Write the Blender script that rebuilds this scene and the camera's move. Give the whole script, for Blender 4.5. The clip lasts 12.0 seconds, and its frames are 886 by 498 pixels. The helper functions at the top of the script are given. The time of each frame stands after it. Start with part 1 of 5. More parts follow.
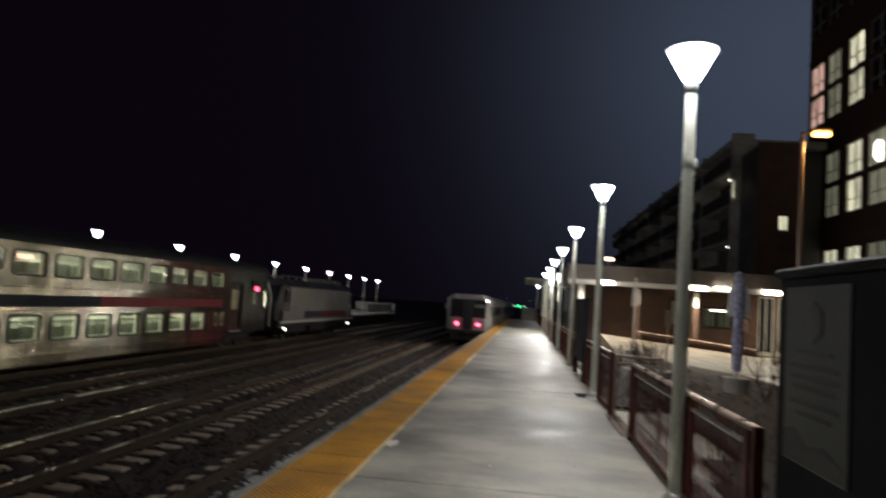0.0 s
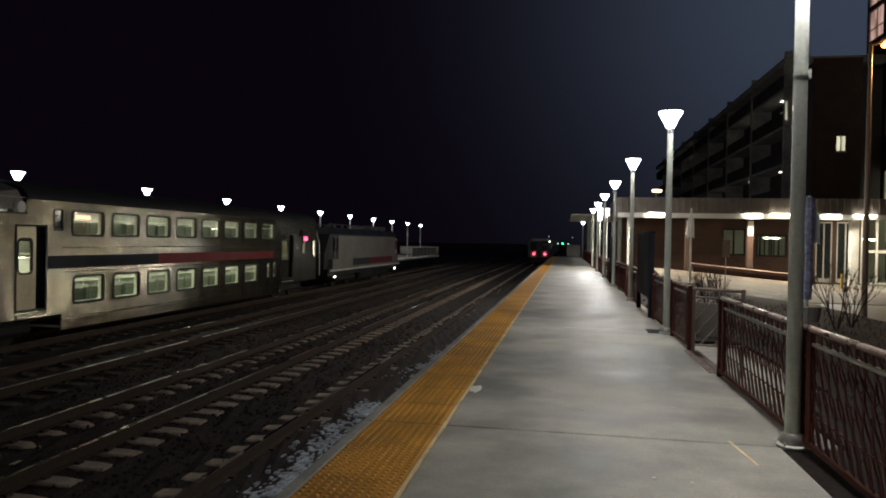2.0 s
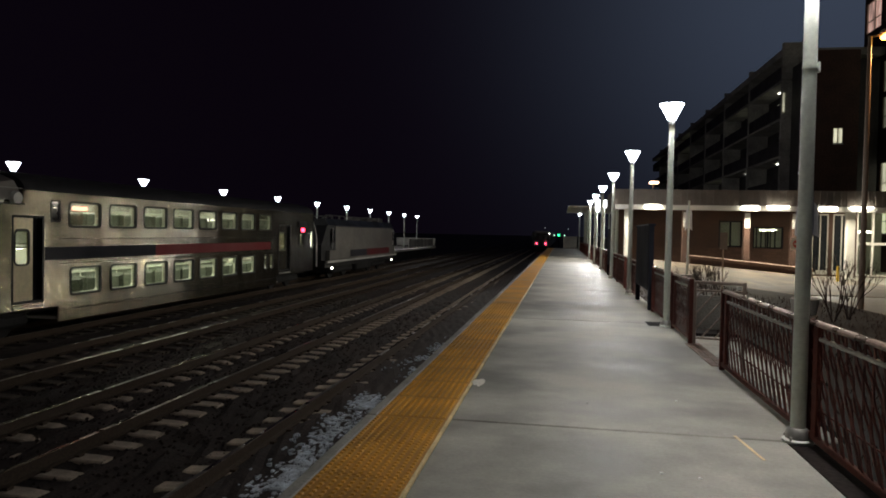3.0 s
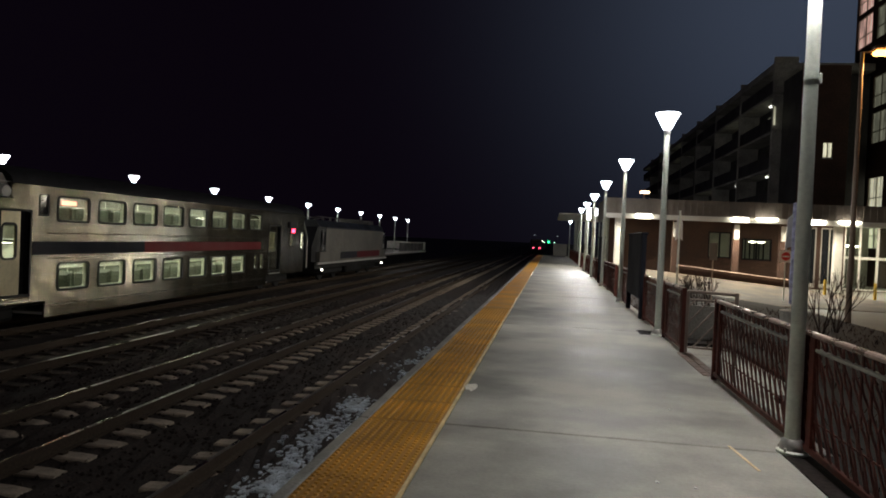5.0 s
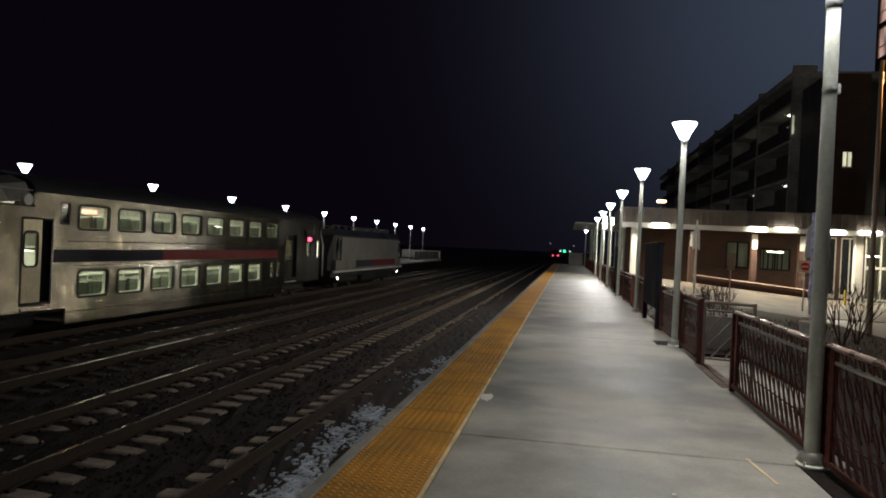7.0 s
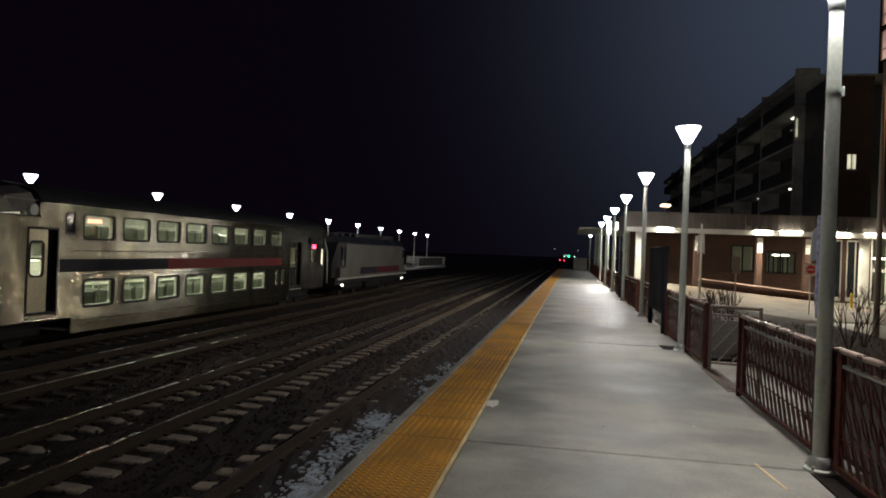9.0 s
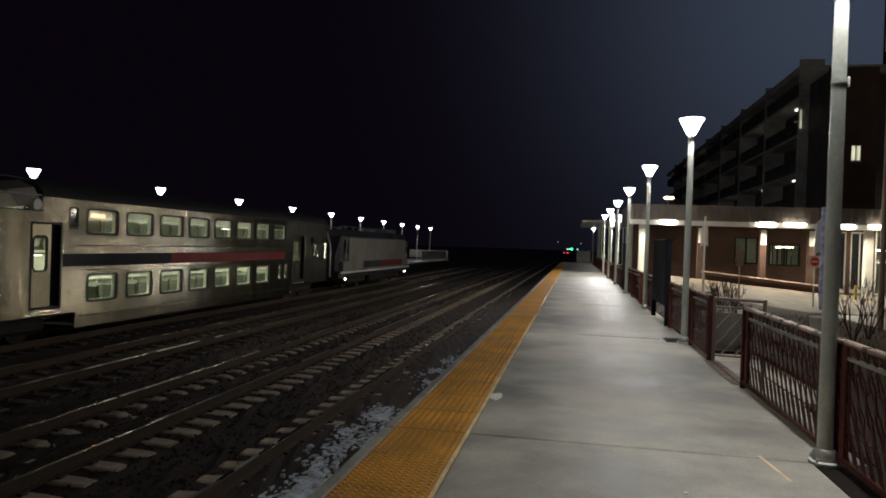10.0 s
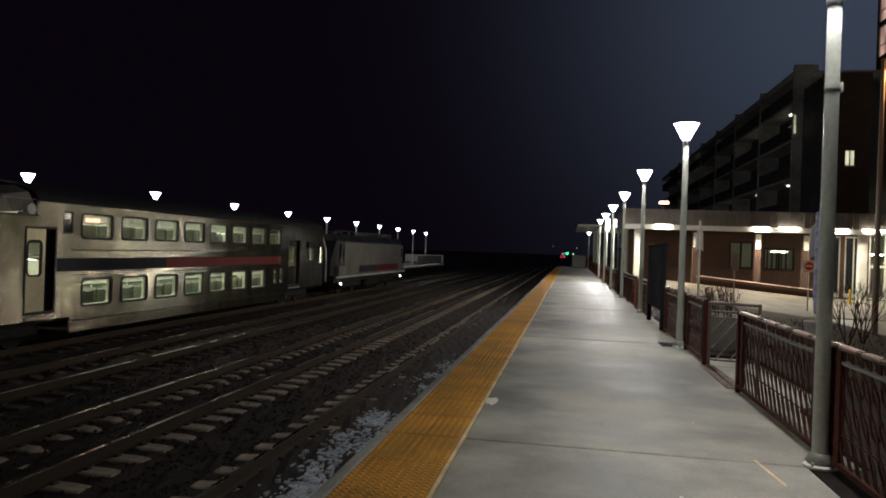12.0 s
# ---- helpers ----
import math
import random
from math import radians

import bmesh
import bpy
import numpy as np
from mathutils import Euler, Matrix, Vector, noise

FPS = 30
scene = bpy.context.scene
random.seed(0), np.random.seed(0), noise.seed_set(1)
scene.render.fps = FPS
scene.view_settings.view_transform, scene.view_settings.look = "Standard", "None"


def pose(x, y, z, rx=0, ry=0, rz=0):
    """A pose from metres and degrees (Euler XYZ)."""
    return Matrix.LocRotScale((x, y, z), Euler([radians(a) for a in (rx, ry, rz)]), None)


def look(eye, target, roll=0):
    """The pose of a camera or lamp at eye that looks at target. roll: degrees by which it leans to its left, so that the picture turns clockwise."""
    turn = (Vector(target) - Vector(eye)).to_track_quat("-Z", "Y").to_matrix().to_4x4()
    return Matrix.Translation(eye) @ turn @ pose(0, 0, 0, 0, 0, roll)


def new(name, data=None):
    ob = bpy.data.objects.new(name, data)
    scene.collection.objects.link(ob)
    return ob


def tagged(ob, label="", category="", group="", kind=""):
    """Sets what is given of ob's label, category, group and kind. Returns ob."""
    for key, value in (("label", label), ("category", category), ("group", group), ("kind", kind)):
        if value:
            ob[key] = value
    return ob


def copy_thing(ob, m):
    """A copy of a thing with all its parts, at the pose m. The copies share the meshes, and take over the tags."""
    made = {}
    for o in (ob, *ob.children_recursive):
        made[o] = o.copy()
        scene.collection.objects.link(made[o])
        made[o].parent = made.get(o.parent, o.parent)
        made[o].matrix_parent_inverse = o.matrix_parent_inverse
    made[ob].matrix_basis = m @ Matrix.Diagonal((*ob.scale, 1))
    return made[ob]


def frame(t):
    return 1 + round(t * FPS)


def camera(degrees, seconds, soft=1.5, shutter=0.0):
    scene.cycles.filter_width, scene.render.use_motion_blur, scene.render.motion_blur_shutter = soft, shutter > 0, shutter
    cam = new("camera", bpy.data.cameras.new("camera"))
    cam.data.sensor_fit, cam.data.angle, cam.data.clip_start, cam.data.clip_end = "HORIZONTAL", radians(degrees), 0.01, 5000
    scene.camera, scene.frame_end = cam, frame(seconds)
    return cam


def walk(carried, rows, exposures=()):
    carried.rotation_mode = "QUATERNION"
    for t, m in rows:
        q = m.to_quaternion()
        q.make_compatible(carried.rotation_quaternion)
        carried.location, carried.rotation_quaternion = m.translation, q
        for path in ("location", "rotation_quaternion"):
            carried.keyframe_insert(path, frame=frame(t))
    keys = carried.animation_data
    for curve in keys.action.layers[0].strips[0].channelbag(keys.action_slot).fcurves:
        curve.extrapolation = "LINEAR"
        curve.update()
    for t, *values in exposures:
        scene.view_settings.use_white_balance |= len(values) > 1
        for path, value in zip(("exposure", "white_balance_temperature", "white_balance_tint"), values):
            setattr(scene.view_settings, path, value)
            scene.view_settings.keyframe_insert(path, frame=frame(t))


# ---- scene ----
cam = camera(65.48, 12.0, soft=1.8, shutter=0.4)
walk(cam, [
    (0.0, pose(1.446, -0.357, 1.585, 94.33, -3.82, 6.72)),
    (0.2, pose(1.397, -0.300, 1.596, 95.56, -2.80, 10.13)),
    (0.5, pose(1.251, -0.238, 1.598, 94.17, -0.73, 11.21)),
    (1.0, pose(1.115, -0.195, 1.581, 92.66, -0.43, 12.00)),
    (1.5, pose(1.038, -0.133, 1.575, 89.97, -1.21, 11.85)),
    (2.0, pose(1.004, -0.044, 1.564, 89.37, -1.06, 10.09)),
    (2.5, pose(0.967, 0.060, 1.573, 89.49, -0.78, 9.47)),
    (3.0, pose(0.921, -0.018, 1.583, 88.64, -1.17, 9.76)),
    (5.0, pose(0.852, 0.020, 1.562, 89.05, -2.54, 8.92)),
    (5.5, pose(0.856, 0.001, 1.569, 88.73, -2.79, 8.95)),
    (6.0, pose(0.856, -0.006, 1.572, 89.12, -3.09, 9.44)),
    (6.5, pose(0.851, 0.004, 1.576, 89.34, -2.71, 10.11)),
    (7.0, pose(0.849, -0.004, 1.574, 89.71, -2.71, 10.19)),
    (9.0, pose(0.846, -0.004, 1.576, 90.21, -2.20, 10.54)),
    (9.5, pose(0.845, 0.009, 1.572, 90.19, -2.18, 10.60)),
    (10.0, pose(0.845, 0.013, 1.573, 89.65, -1.99, 10.79)),
    (10.5, pose(0.848, 0.000, 1.577, 89.78, -1.98, 10.66)),
    (11.0, pose(0.851, 0.008, 1.581, 89.78, -1.70, 10.69)),
    (11.5, pose(0.849, 0.004, 1.578, 89.91, -1.75, 10.23)),
    (12.0, pose(0.846, 0.010, 1.574, 90.04, -1.98, 10.43)),
], exposures=[(0.0, 0.25), (0.6, 0.2), (1.5, 0.05), (3.0, 0.0), (12.0, 0.0)])

# ---- night sky with lens glare painted in ----
world = bpy.data.worlds.new("night_sky_with_glare")
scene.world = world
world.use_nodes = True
def night_sky_with_glare():
    """Nearly black, slightly violet sky; a blue-grey lobe imitates lens glare round the lamps."""
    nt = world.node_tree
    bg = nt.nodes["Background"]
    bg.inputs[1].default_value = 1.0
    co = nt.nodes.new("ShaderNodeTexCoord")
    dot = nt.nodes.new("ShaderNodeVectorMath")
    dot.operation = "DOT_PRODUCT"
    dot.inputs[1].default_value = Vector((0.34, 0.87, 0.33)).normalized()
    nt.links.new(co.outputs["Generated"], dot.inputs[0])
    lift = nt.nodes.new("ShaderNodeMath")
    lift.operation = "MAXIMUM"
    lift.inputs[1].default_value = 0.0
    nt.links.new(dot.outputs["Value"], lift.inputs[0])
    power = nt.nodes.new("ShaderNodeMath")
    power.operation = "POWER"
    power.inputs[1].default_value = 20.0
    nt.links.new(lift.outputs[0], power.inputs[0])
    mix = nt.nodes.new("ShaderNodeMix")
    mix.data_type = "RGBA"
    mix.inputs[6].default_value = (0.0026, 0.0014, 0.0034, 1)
    # Lamp glare of the lens, put into the sky's colour.
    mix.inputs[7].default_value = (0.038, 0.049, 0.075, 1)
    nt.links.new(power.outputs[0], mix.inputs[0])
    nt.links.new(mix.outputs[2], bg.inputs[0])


night_sky_with_glare()

LAMP_W, POOL_W, LAMP_COL = 140.0, 420.0, (1.0, 0.975, 0.93)
CANOPY_W, CANOPY_COL = 480.0, (1.0, 0.91, 0.72)


# ---- materials ----
def material(name, base, rough=0.6, metal=0.0, grain=20.0, vary=0.25, bump=0.1, stain=0.0, stain_scale=0.6, glow=None, power=0.0, rough_vary=0.1, stretch=(1, 1, 1), spec=0.5, folds=False):
    m = bpy.data.materials.new(name)
    m.use_nodes = True
    nt = m.node_tree
    b = nt.nodes["Principled BSDF"]
    b.inputs["Roughness"].default_value = rough
    b.inputs["Metallic"].default_value = metal
    b.inputs["Specular IOR Level"].default_value = spec
    co = nt.nodes.new("ShaderNodeTexCoord")
    mp = nt.nodes.new("ShaderNodeMapping")
    mp.inputs["Scale"].default_value = stretch
    nt.links.new(co.outputs["Object"], mp.inputs[0])
    fine = nt.nodes.new("ShaderNodeTexNoise")
    fine.inputs["Scale"].default_value = grain
    fine.inputs["Detail"].default_value = 5
    coarse = nt.nodes.new("ShaderNodeTexNoise")
    coarse.inputs["Scale"].default_value = stain_scale
    coarse.inputs["Detail"].default_value = 6
    coarse.inputs["Roughness"].default_value = 0.55
    nt.links.new(mp.outputs[0], fine.inputs["Vector"])
    nt.links.new(mp.outputs[0], coarse.inputs["Vector"])
    r1 = nt.nodes.new("ShaderNodeMapRange")
    r1.inputs[1].default_value, r1.inputs[2].default_value = 0.3, 0.7
    r1.inputs[3].default_value, r1.inputs[4].default_value = 1 - vary, 1 + vary
    nt.links.new(fine.outputs[0], r1.inputs[0])
    r2 = nt.nodes.new("ShaderNodeMapRange")
    r2.inputs[1].default_value, r2.inputs[2].default_value = 0.38, 0.62
    r2.inputs[3].default_value, r2.inputs[4].default_value = 1 - stain, 1 + stain * 0.5
    nt.links.new(coarse.outputs[0], r2.inputs[0])
    mul = nt.nodes.new("ShaderNodeMath")
    mul.operation = "MULTIPLY"
    nt.links.new(r1.outputs[0], mul.inputs[0])
    nt.links.new(r2.outputs[0], mul.inputs[1])
    oi = nt.nodes.new("ShaderNodeObjectInfo")
    r3 = nt.nodes.new("ShaderNodeMapRange")
    r3.inputs[3].default_value, r3.inputs[4].default_value = 1 - vary * 0.5, 1 + vary * 0.5
    nt.links.new(oi.outputs["Random"], r3.inputs[0])
    mul2 = nt.nodes.new("ShaderNodeMath")
    mul2.operation = "MULTIPLY"
    nt.links.new(mul.outputs[0], mul2.inputs[0])
    nt.links.new(r3.outputs[0], mul2.inputs[1])
    sc = nt.nodes.new("ShaderNodeVectorMath")
    sc.operation = "SCALE"
    sc.inputs[0].default_value = base
    nt.links.new(mul2.outputs[0], sc.inputs["Scale"])
    nt.links.new(sc.outputs[0], b.inputs["Base Color"])
    if rough_vary:
        rr = nt.nodes.new("ShaderNodeMapRange")
        rr.inputs[1].default_value, rr.inputs[2].default_value = 0.35, 0.65
        rr.inputs[3].default_value, rr.inputs[4].default_value = max(0.03, rough - rough_vary), min(1, rough + rough_vary)
        nt.links.new(coarse.outputs[0], rr.inputs[0])
        nt.links.new(rr.outputs[0], b.inputs["Roughness"])
    if bump:
        bp = nt.nodes.new("ShaderNodeBump")
        bp.inputs["Strength"].default_value = bump
        bp.inputs["Distance"].default_value = 0.01
        nt.links.new(fine.outputs[0], bp.inputs["Height"])
        nt.links.new(bp.outputs[0], b.inputs["Normal"])
    if glow:
        b.inputs["Emission Color"].default_value = (*glow, 1)
        b.inputs["Emission Strength"].default_value = power
        if folds:
            ec = nt.nodes.new("ShaderNodeVectorMath")
            ec.operation = "SCALE"
            ec.inputs[0].default_value = glow
            nt.links.new(mul2.outputs[0], ec.inputs["Scale"])
            nt.links.new(ec.outputs[0], b.inputs["Emission Color"])
    return m


def glass(name, tint=(0.9, 0.95, 0.95), rough=0.03):
    m = bpy.data.materials.new(name)
    m.use_nodes = True
    nt = m.node_tree
    out = nt.nodes["Material Output"]
    nt.nodes.remove(nt.nodes["Principled BSDF"])
    tr = nt.nodes.new("ShaderNodeBsdfTransparent")
    tr.inputs[0].default_value = (*tint, 1)
    gl = nt.nodes.new("ShaderNodeBsdfGlossy")
    gl.inputs["Roughness"].default_value = rough
    lw = nt.nodes.new("ShaderNodeLayerWeight")
    lw.inputs[0].default_value = 0.5
    pw = nt.nodes.new("ShaderNodeMath")
    pw.operation = "POWER"
    pw.inputs[1].default_value = 4.0
    nt.links.new(lw.outputs["Facing"], pw.inputs[0])
    fr = nt.nodes.new("ShaderNodeMath")
    fr.operation = "MULTIPLY_ADD"
    fr.inputs[1].default_value, fr.inputs[2].default_value = 0.6, 0.04
    nt.links.new(pw.outputs[0], fr.inputs[0])
    mix = nt.nodes.new("ShaderNodeMixShader")
    nt.links.new(fr.outputs[0], mix.inputs[0])
    nt.links.new(tr.outputs[0], mix.inputs[1])
    nt.links.new(gl.outputs[0], mix.inputs[2])
    nt.links.new(mix.outputs[0], out.inputs[0])
    return m


def steel_sheen(m):
    """Brushed, fluted steel: reflections drawn out upright, broken by slow dents and crinkles."""
    nt = m.node_tree
    b = nt.nodes["Principled BSDF"]
    co = nt.nodes.new("ShaderNodeTexCoord")
    ta = nt.nodes.new("ShaderNodeTangent")
    ta.direction_type, ta.axis = "RADIAL", "Z"
    nt.links.new(ta.outputs[0], b.inputs["Tangent"])
    b.inputs["Anisotropic"].default_value = 1.0
    b.inputs["Anisotropic Rotation"].default_value = 0.25
    wv = nt.nodes.new("ShaderNodeTexWave")
    wv.bands_direction = "Z"
    wv.inputs["Scale"].default_value = 7.5
    wv.inputs["Distortion"].default_value = 2.0
    wv.inputs["Detail"].default_value = 1.0
    nt.links.new(co.outputs["Object"], wv.inputs["Vector"])

    def dents(scale, stretch, detail):
        mp = nt.nodes.new("ShaderNodeMapping")
        mp.inputs["Scale"].default_value = stretch
        nt.links.new(co.outputs["Object"], mp.inputs[0])
        no = nt.nodes.new("ShaderNodeTexNoise")
        no.inputs["Scale"].default_value = scale
        no.inputs["Detail"].default_value = detail
        nt.links.new(mp.outputs[0], no.inputs["Vector"])
        return no

    def bump(height, strength, distance, after=None):
        bp = nt.nodes.new("ShaderNodeBump")
        bp.inputs["Strength"].default_value, bp.inputs["Distance"].default_value = strength, distance
        nt.links.new(height, bp.inputs["Height"])
        if after:
            nt.links.new(after, bp.inputs["Normal"])
        return bp.outputs[0]

    slow = dents(2.2, (1.0, 1.0, 0.25), 1.0)
    crinkle = dents(9.0, (1.0, 1.0, 0.30), 3.0)
    where = dents(0.7, (1.0, 1.0, 0.6), 1.0)
    mul = nt.nodes.new("ShaderNodeMath")
    mul.operation = "MULTIPLY"
    nt.links.new(crinkle.outputs[0], mul.inputs[0])
    much = nt.nodes.new("ShaderNodeMapRange")
    much.inputs[1].default_value, much.inputs[2].default_value = 0.42, 0.62
    much.inputs[3].default_value, much.inputs[4].default_value = 0.25, 1.3
    nt.links.new(where.outputs[0], much.inputs[0])
    nt.links.new(much.outputs[0], mul.inputs[1])
    n = bump(wv.outputs["Fac"], 0.20, 0.012)
    n = bump(slow.outputs[0], 0.022, 0.05, n)
    n = bump(mul.outputs[0], 0.15, 0.018, n)
    nt.links.new(n, b.inputs["Normal"])


M = {}
M["concrete"] = material("platform_concrete", (0.34, 0.328, 0.285), 0.58, grain=38, vary=0.08, bump=0.12, stain=0.50, stain_scale=0.75, spec=0.4, rough_vary=0.14, stretch=(0.9, 1.0, 1))
M["nosing"] = material("nosing_concrete", (0.24, 0.23, 0.205), 0.75, grain=40, vary=0.2, bump=0.3, stain=0.3, stain_scale=2)
M["yellow"] = material("tactile_yellow", (0.62, 0.30, 0.035), 0.5, grain=70, vary=0.12, bump=0.15, stain=0.25, stain_scale=1.5)
M["yellow_base"] = material("tactile_base", (0.46, 0.215, 0.024), 0.6, grain=70, vary=0.15, bump=0.1, stain=0.3, stain_scale=1.5)
M["dome"] = material("tactile_dome", (0.70, 0.35, 0.045), 0.5, grain=70, vary=0.12, bump=0.05, stain=0.25, stain_scale=1.5)
M["cream"] = material("strip_border", (0.72, 0.58, 0.32), 0.5, grain=60, vary=0.15, stain=0.3, stain_scale=3)
M["wall_concrete"] = material("side_concrete", (0.25, 0.24, 0.22), 0.8, grain=15, vary=0.2, bump=0.3, stain=0.4)
M["ballast"] = material("ballast", (0.036, 0.025, 0.020), 1.0, grain=28, vary=0.7, bump=1.0, stain=0.35, stain_scale=0.5)
M["stone"] = material("ballast_stone", (0.034, 0.024, 0.019), 1.0, grain=8, vary=0.4, bump=0.3)
M["tie"] = material("tie_concrete", (0.52, 0.43, 0.33), 0.8, grain=30, vary=0.18, bump=0.3, stain=0.35, stain_scale=3)
M["rail_side"] = material("rail_rust", (0.075, 0.054, 0.038), 0.85, spec=0.2, grain=30, vary=0.25, bump=0.2)
M["rail_top"] = material("rail_polished", (0.55, 0.52, 0.47), 0.28, metal=1.0, grain=40, vary=0.1, bump=0.05)
M["snow"] = material("crusted_snow", (0.56, 0.61, 0.66), 0.75, grain=60, vary=0.25, bump=0.4, stain=0.4, stain_scale=5)
M["ground"] = material("dark_ground", (0.05, 0.045, 0.04), 0.95, grain=3, vary=0.5, bump=0.5, stain=0.3, stain_scale=0.1)
M["asphalt"] = material("lot_asphalt", (0.22, 0.205, 0.165), 0.65, grain=50, vary=0.2, bump=0.3, stain=0.35, stain_scale=0.3)
M["kerb"] = material("kerb_concrete", (0.42, 0.40, 0.35), 0.75, grain=25, vary=0.2, bump=0.2, stain=0.25)
M["pole"] = material("pole_paint", (0.78, 0.83, 0.74), 0.4, metal=0.0, grain=30, vary=0.08, bump=0.04, stain=0.12, stain_scale=2)
M["lamp_metal"] = material("lamp_cap_metal", (0.30, 0.31, 0.32), 0.4, metal=0.7, grain=20, vary=0.1, bump=0.02)
M["lamp_glow"] = material("lamp_diffuser", (0.9, 0.93, 0.96), 0.3, grain=10, vary=0.02, bump=0, glow=(0.82, 0.90, 1.0), power=12.0)
M["fence"] = material("fence_brown", (0.13, 0.038, 0.028), 0.6, spec=0.2, grain=25, vary=0.2, bump=0.12, stain=0.25, stain_scale=3)
M["fence_top"] = material("fence_top_rail", (0.34, 0.25, 0.21), 0.3, metal=0.5, grain=25, vary=0.2, bump=0.05, stain=0.3, stain_scale=3)
M["rail_metal"] = material("galvanised_rail", (0.55, 0.54, 0.50), 0.38, metal=0.6, grain=30, vary=0.1, bump=0.05, stain=0.15)
M["steel"] = material("coach_stainless", (0.235, 0.212, 0.168), 0.11, metal=0.86, grain=9, vary=0.16, bump=0, stain=0.35, stain_scale=1.2, rough_vary=0.02, stretch=(1, 1.6, 0.5))
steel_sheen(M["steel"])
M["roof_dark"] = material("coach_roof", (0.026, 0.025, 0.027), 0.7, metal=0.1, grain=5, vary=0.2, bump=0.1, stain=0.3)
M["stripe_dark"] = material("stripe_navy", (0.006, 0.007, 0.018), 0.6, grain=20, vary=0.1, spec=0.2)
M["stripe_red"] = material("stripe_red", (0.30, 0.018, 0.022), 0.55, grain=20, vary=0.1, spec=0.25)
M["stripe_white"] = material("stripe_white", (0.78, 0.76, 0.72), 0.45, grain=20, vary=0.1, stain=0.15)
M["rubber"] = material("window_rubber", (0.012, 0.012, 0.012), 0.6, grain=30, vary=0.2)
M["pane"] = glass("window_pane", (0.88, 0.92, 0.86))
M["interior"] = material("coach_interior", (0.55, 0.54, 0.48), 0.6, grain=6, vary=0.1, stain=0.15)
M["reveal"] = material("window_lining", (0.85, 0.84, 0.74), 0.4, grain=12, vary=0.1, stain=0.15)
M["int_panel"] = material("bulkhead_panel", (0.30, 0.31, 0.24), 0.5, grain=10, vary=0.2, stain=0.2)
M["seat"] = material("seat_vinyl", (0.10, 0.11, 0.085), 0.45, grain=20, vary=0.35)
M["int_light"] = material("coach_light", (0.9, 0.9, 0.8), 0.4, glow=(1.0, 0.98, 0.80), power=16.0)
M["door_leaf"] = material("coach_door", (0.76, 0.66, 0.42), 0.4, metal=0.2, grain=12, vary=0.08, bump=0.05, stain=0.15)
M["under"] = material("underframe", (0.02, 0.019, 0.018), 0.8, grain=12, vary=0.3, bump=0.3)
M["loco_grey"] = material("loco_silver", (0.31, 0.29, 0.255), 0.45, metal=0.35, grain=5, vary=0.1, bump=0.06, stain=0.2)
M["loco_black"] = material("loco_black", (0.015, 0.015, 0.017), 0.5, grain=8, vary=0.2, bump=0.05)
M["led_red"] = material("marker_red", (0.3, 0.01, 0.01), 0.3, glow=(1.0, 0.03, 0.07), power=11.0)
M["led_white"] = material("marker_white", (0.8, 0.8, 0.75), 0.3, glow=(1.0, 0.93, 0.8), power=9.0)
M["led_orange"] = material("destination_led", (0.3, 0.2, 0.1), 0.3, glow=(1.0, 0.30, 0.20), power=4.5)
M["signal_green"] = material("signal_green", (0.02, 0.3, 0.1), 0.3, glow=(0.03, 1.0, 0.30), power=5.0)
M["tail_red"] = material("tail_red", (0.3, 0.01, 0.02), 0.3, glow=(1.0, 0.05, 0.11), power=14.0)
M["far_white"] = material("far_light", (0.8, 0.8, 0.8), 0.3, glow=(0.9, 0.95, 1.0), power=0.8)
M["train_silver"] = material("train_silver", (0.29, 0.28, 0.275), 0.5, metal=0.3, grain=3, vary=0.1, bump=0.05, stain=0.15)
M["sodium"] = material("sodium_lamp", (0.9, 0.6, 0.3), 0.3, glow=(1.0, 0.45, 0.09), power=9.0)
M["sodium_pole"] = material("lot_pole", (0.36, 0.26, 0.19), 0.5, metal=0.1, grain=20, vary=0.15, bump=0.05)
M["sodium_far"] = material("far_sodium", (0.9, 0.7, 0.5), 0.3, glow=(1.0, 0.66, 0.42), power=5.0)
M["sign_glow"] = material("sign_glow", (0.9, 0.9, 0.9), 0.3, glow=(0.92, 0.95, 1.0), power=2.0)
M["drive"] = material("drive_surface", (0.155, 0.118, 0.08), 0.75, grain=30, vary=0.2, bump=0.2, stain=0.6, stain_scale=0.5)
M["fascia"] = material("canopy_fascia", (0.20, 0.17, 0.145), 0.65, grain=10, vary=0.12, bump=0.1, stain=0.25)
M["trim_white"] = material("white_trim", (0.75, 0.73, 0.66), 0.5, grain=20, vary=0.08, stain=0.15)
M["canopy_glow"] = material("canopy_lamp", (0.95, 0.9, 0.75), 0.3, glow=(1.0, 0.95, 0.80), power=13.0)
M["brick"] = material("station_brick", (0.085, 0.045, 0.031), 0.9, grain=14, vary=0.3, bump=0.3, stain=0.25)
M["paver"] = material("brown_paver", (0.16, 0.10, 0.075), 0.7, grain=30, vary=0.3, bump=0.3)
M["dark_brick"] = material("apartment_brick", (0.10, 0.055, 0.04), 0.85, grain=8, vary=0.3, bump=0.2, stain=0.25)
M["balcony"] = material("balcony_concrete", (0.42, 0.41, 0.38), 0.8, grain=6, vary=0.2, bump=0.1, stain=0.3)
M["dark_panel"] = material("dark_cladding", (0.045, 0.043, 0.045), 0.6, grain=6, vary=0.25)
M["lit_room"] = material("lit_curtain", (0.7, 0.66, 0.55), 0.7, grain=2.0, vary=0.35, glow=(0.95, 0.92, 0.66), power=0.62, stain=0.5, stain_scale=0.4, stretch=(2.5, 2.5, 0.5), folds=True)
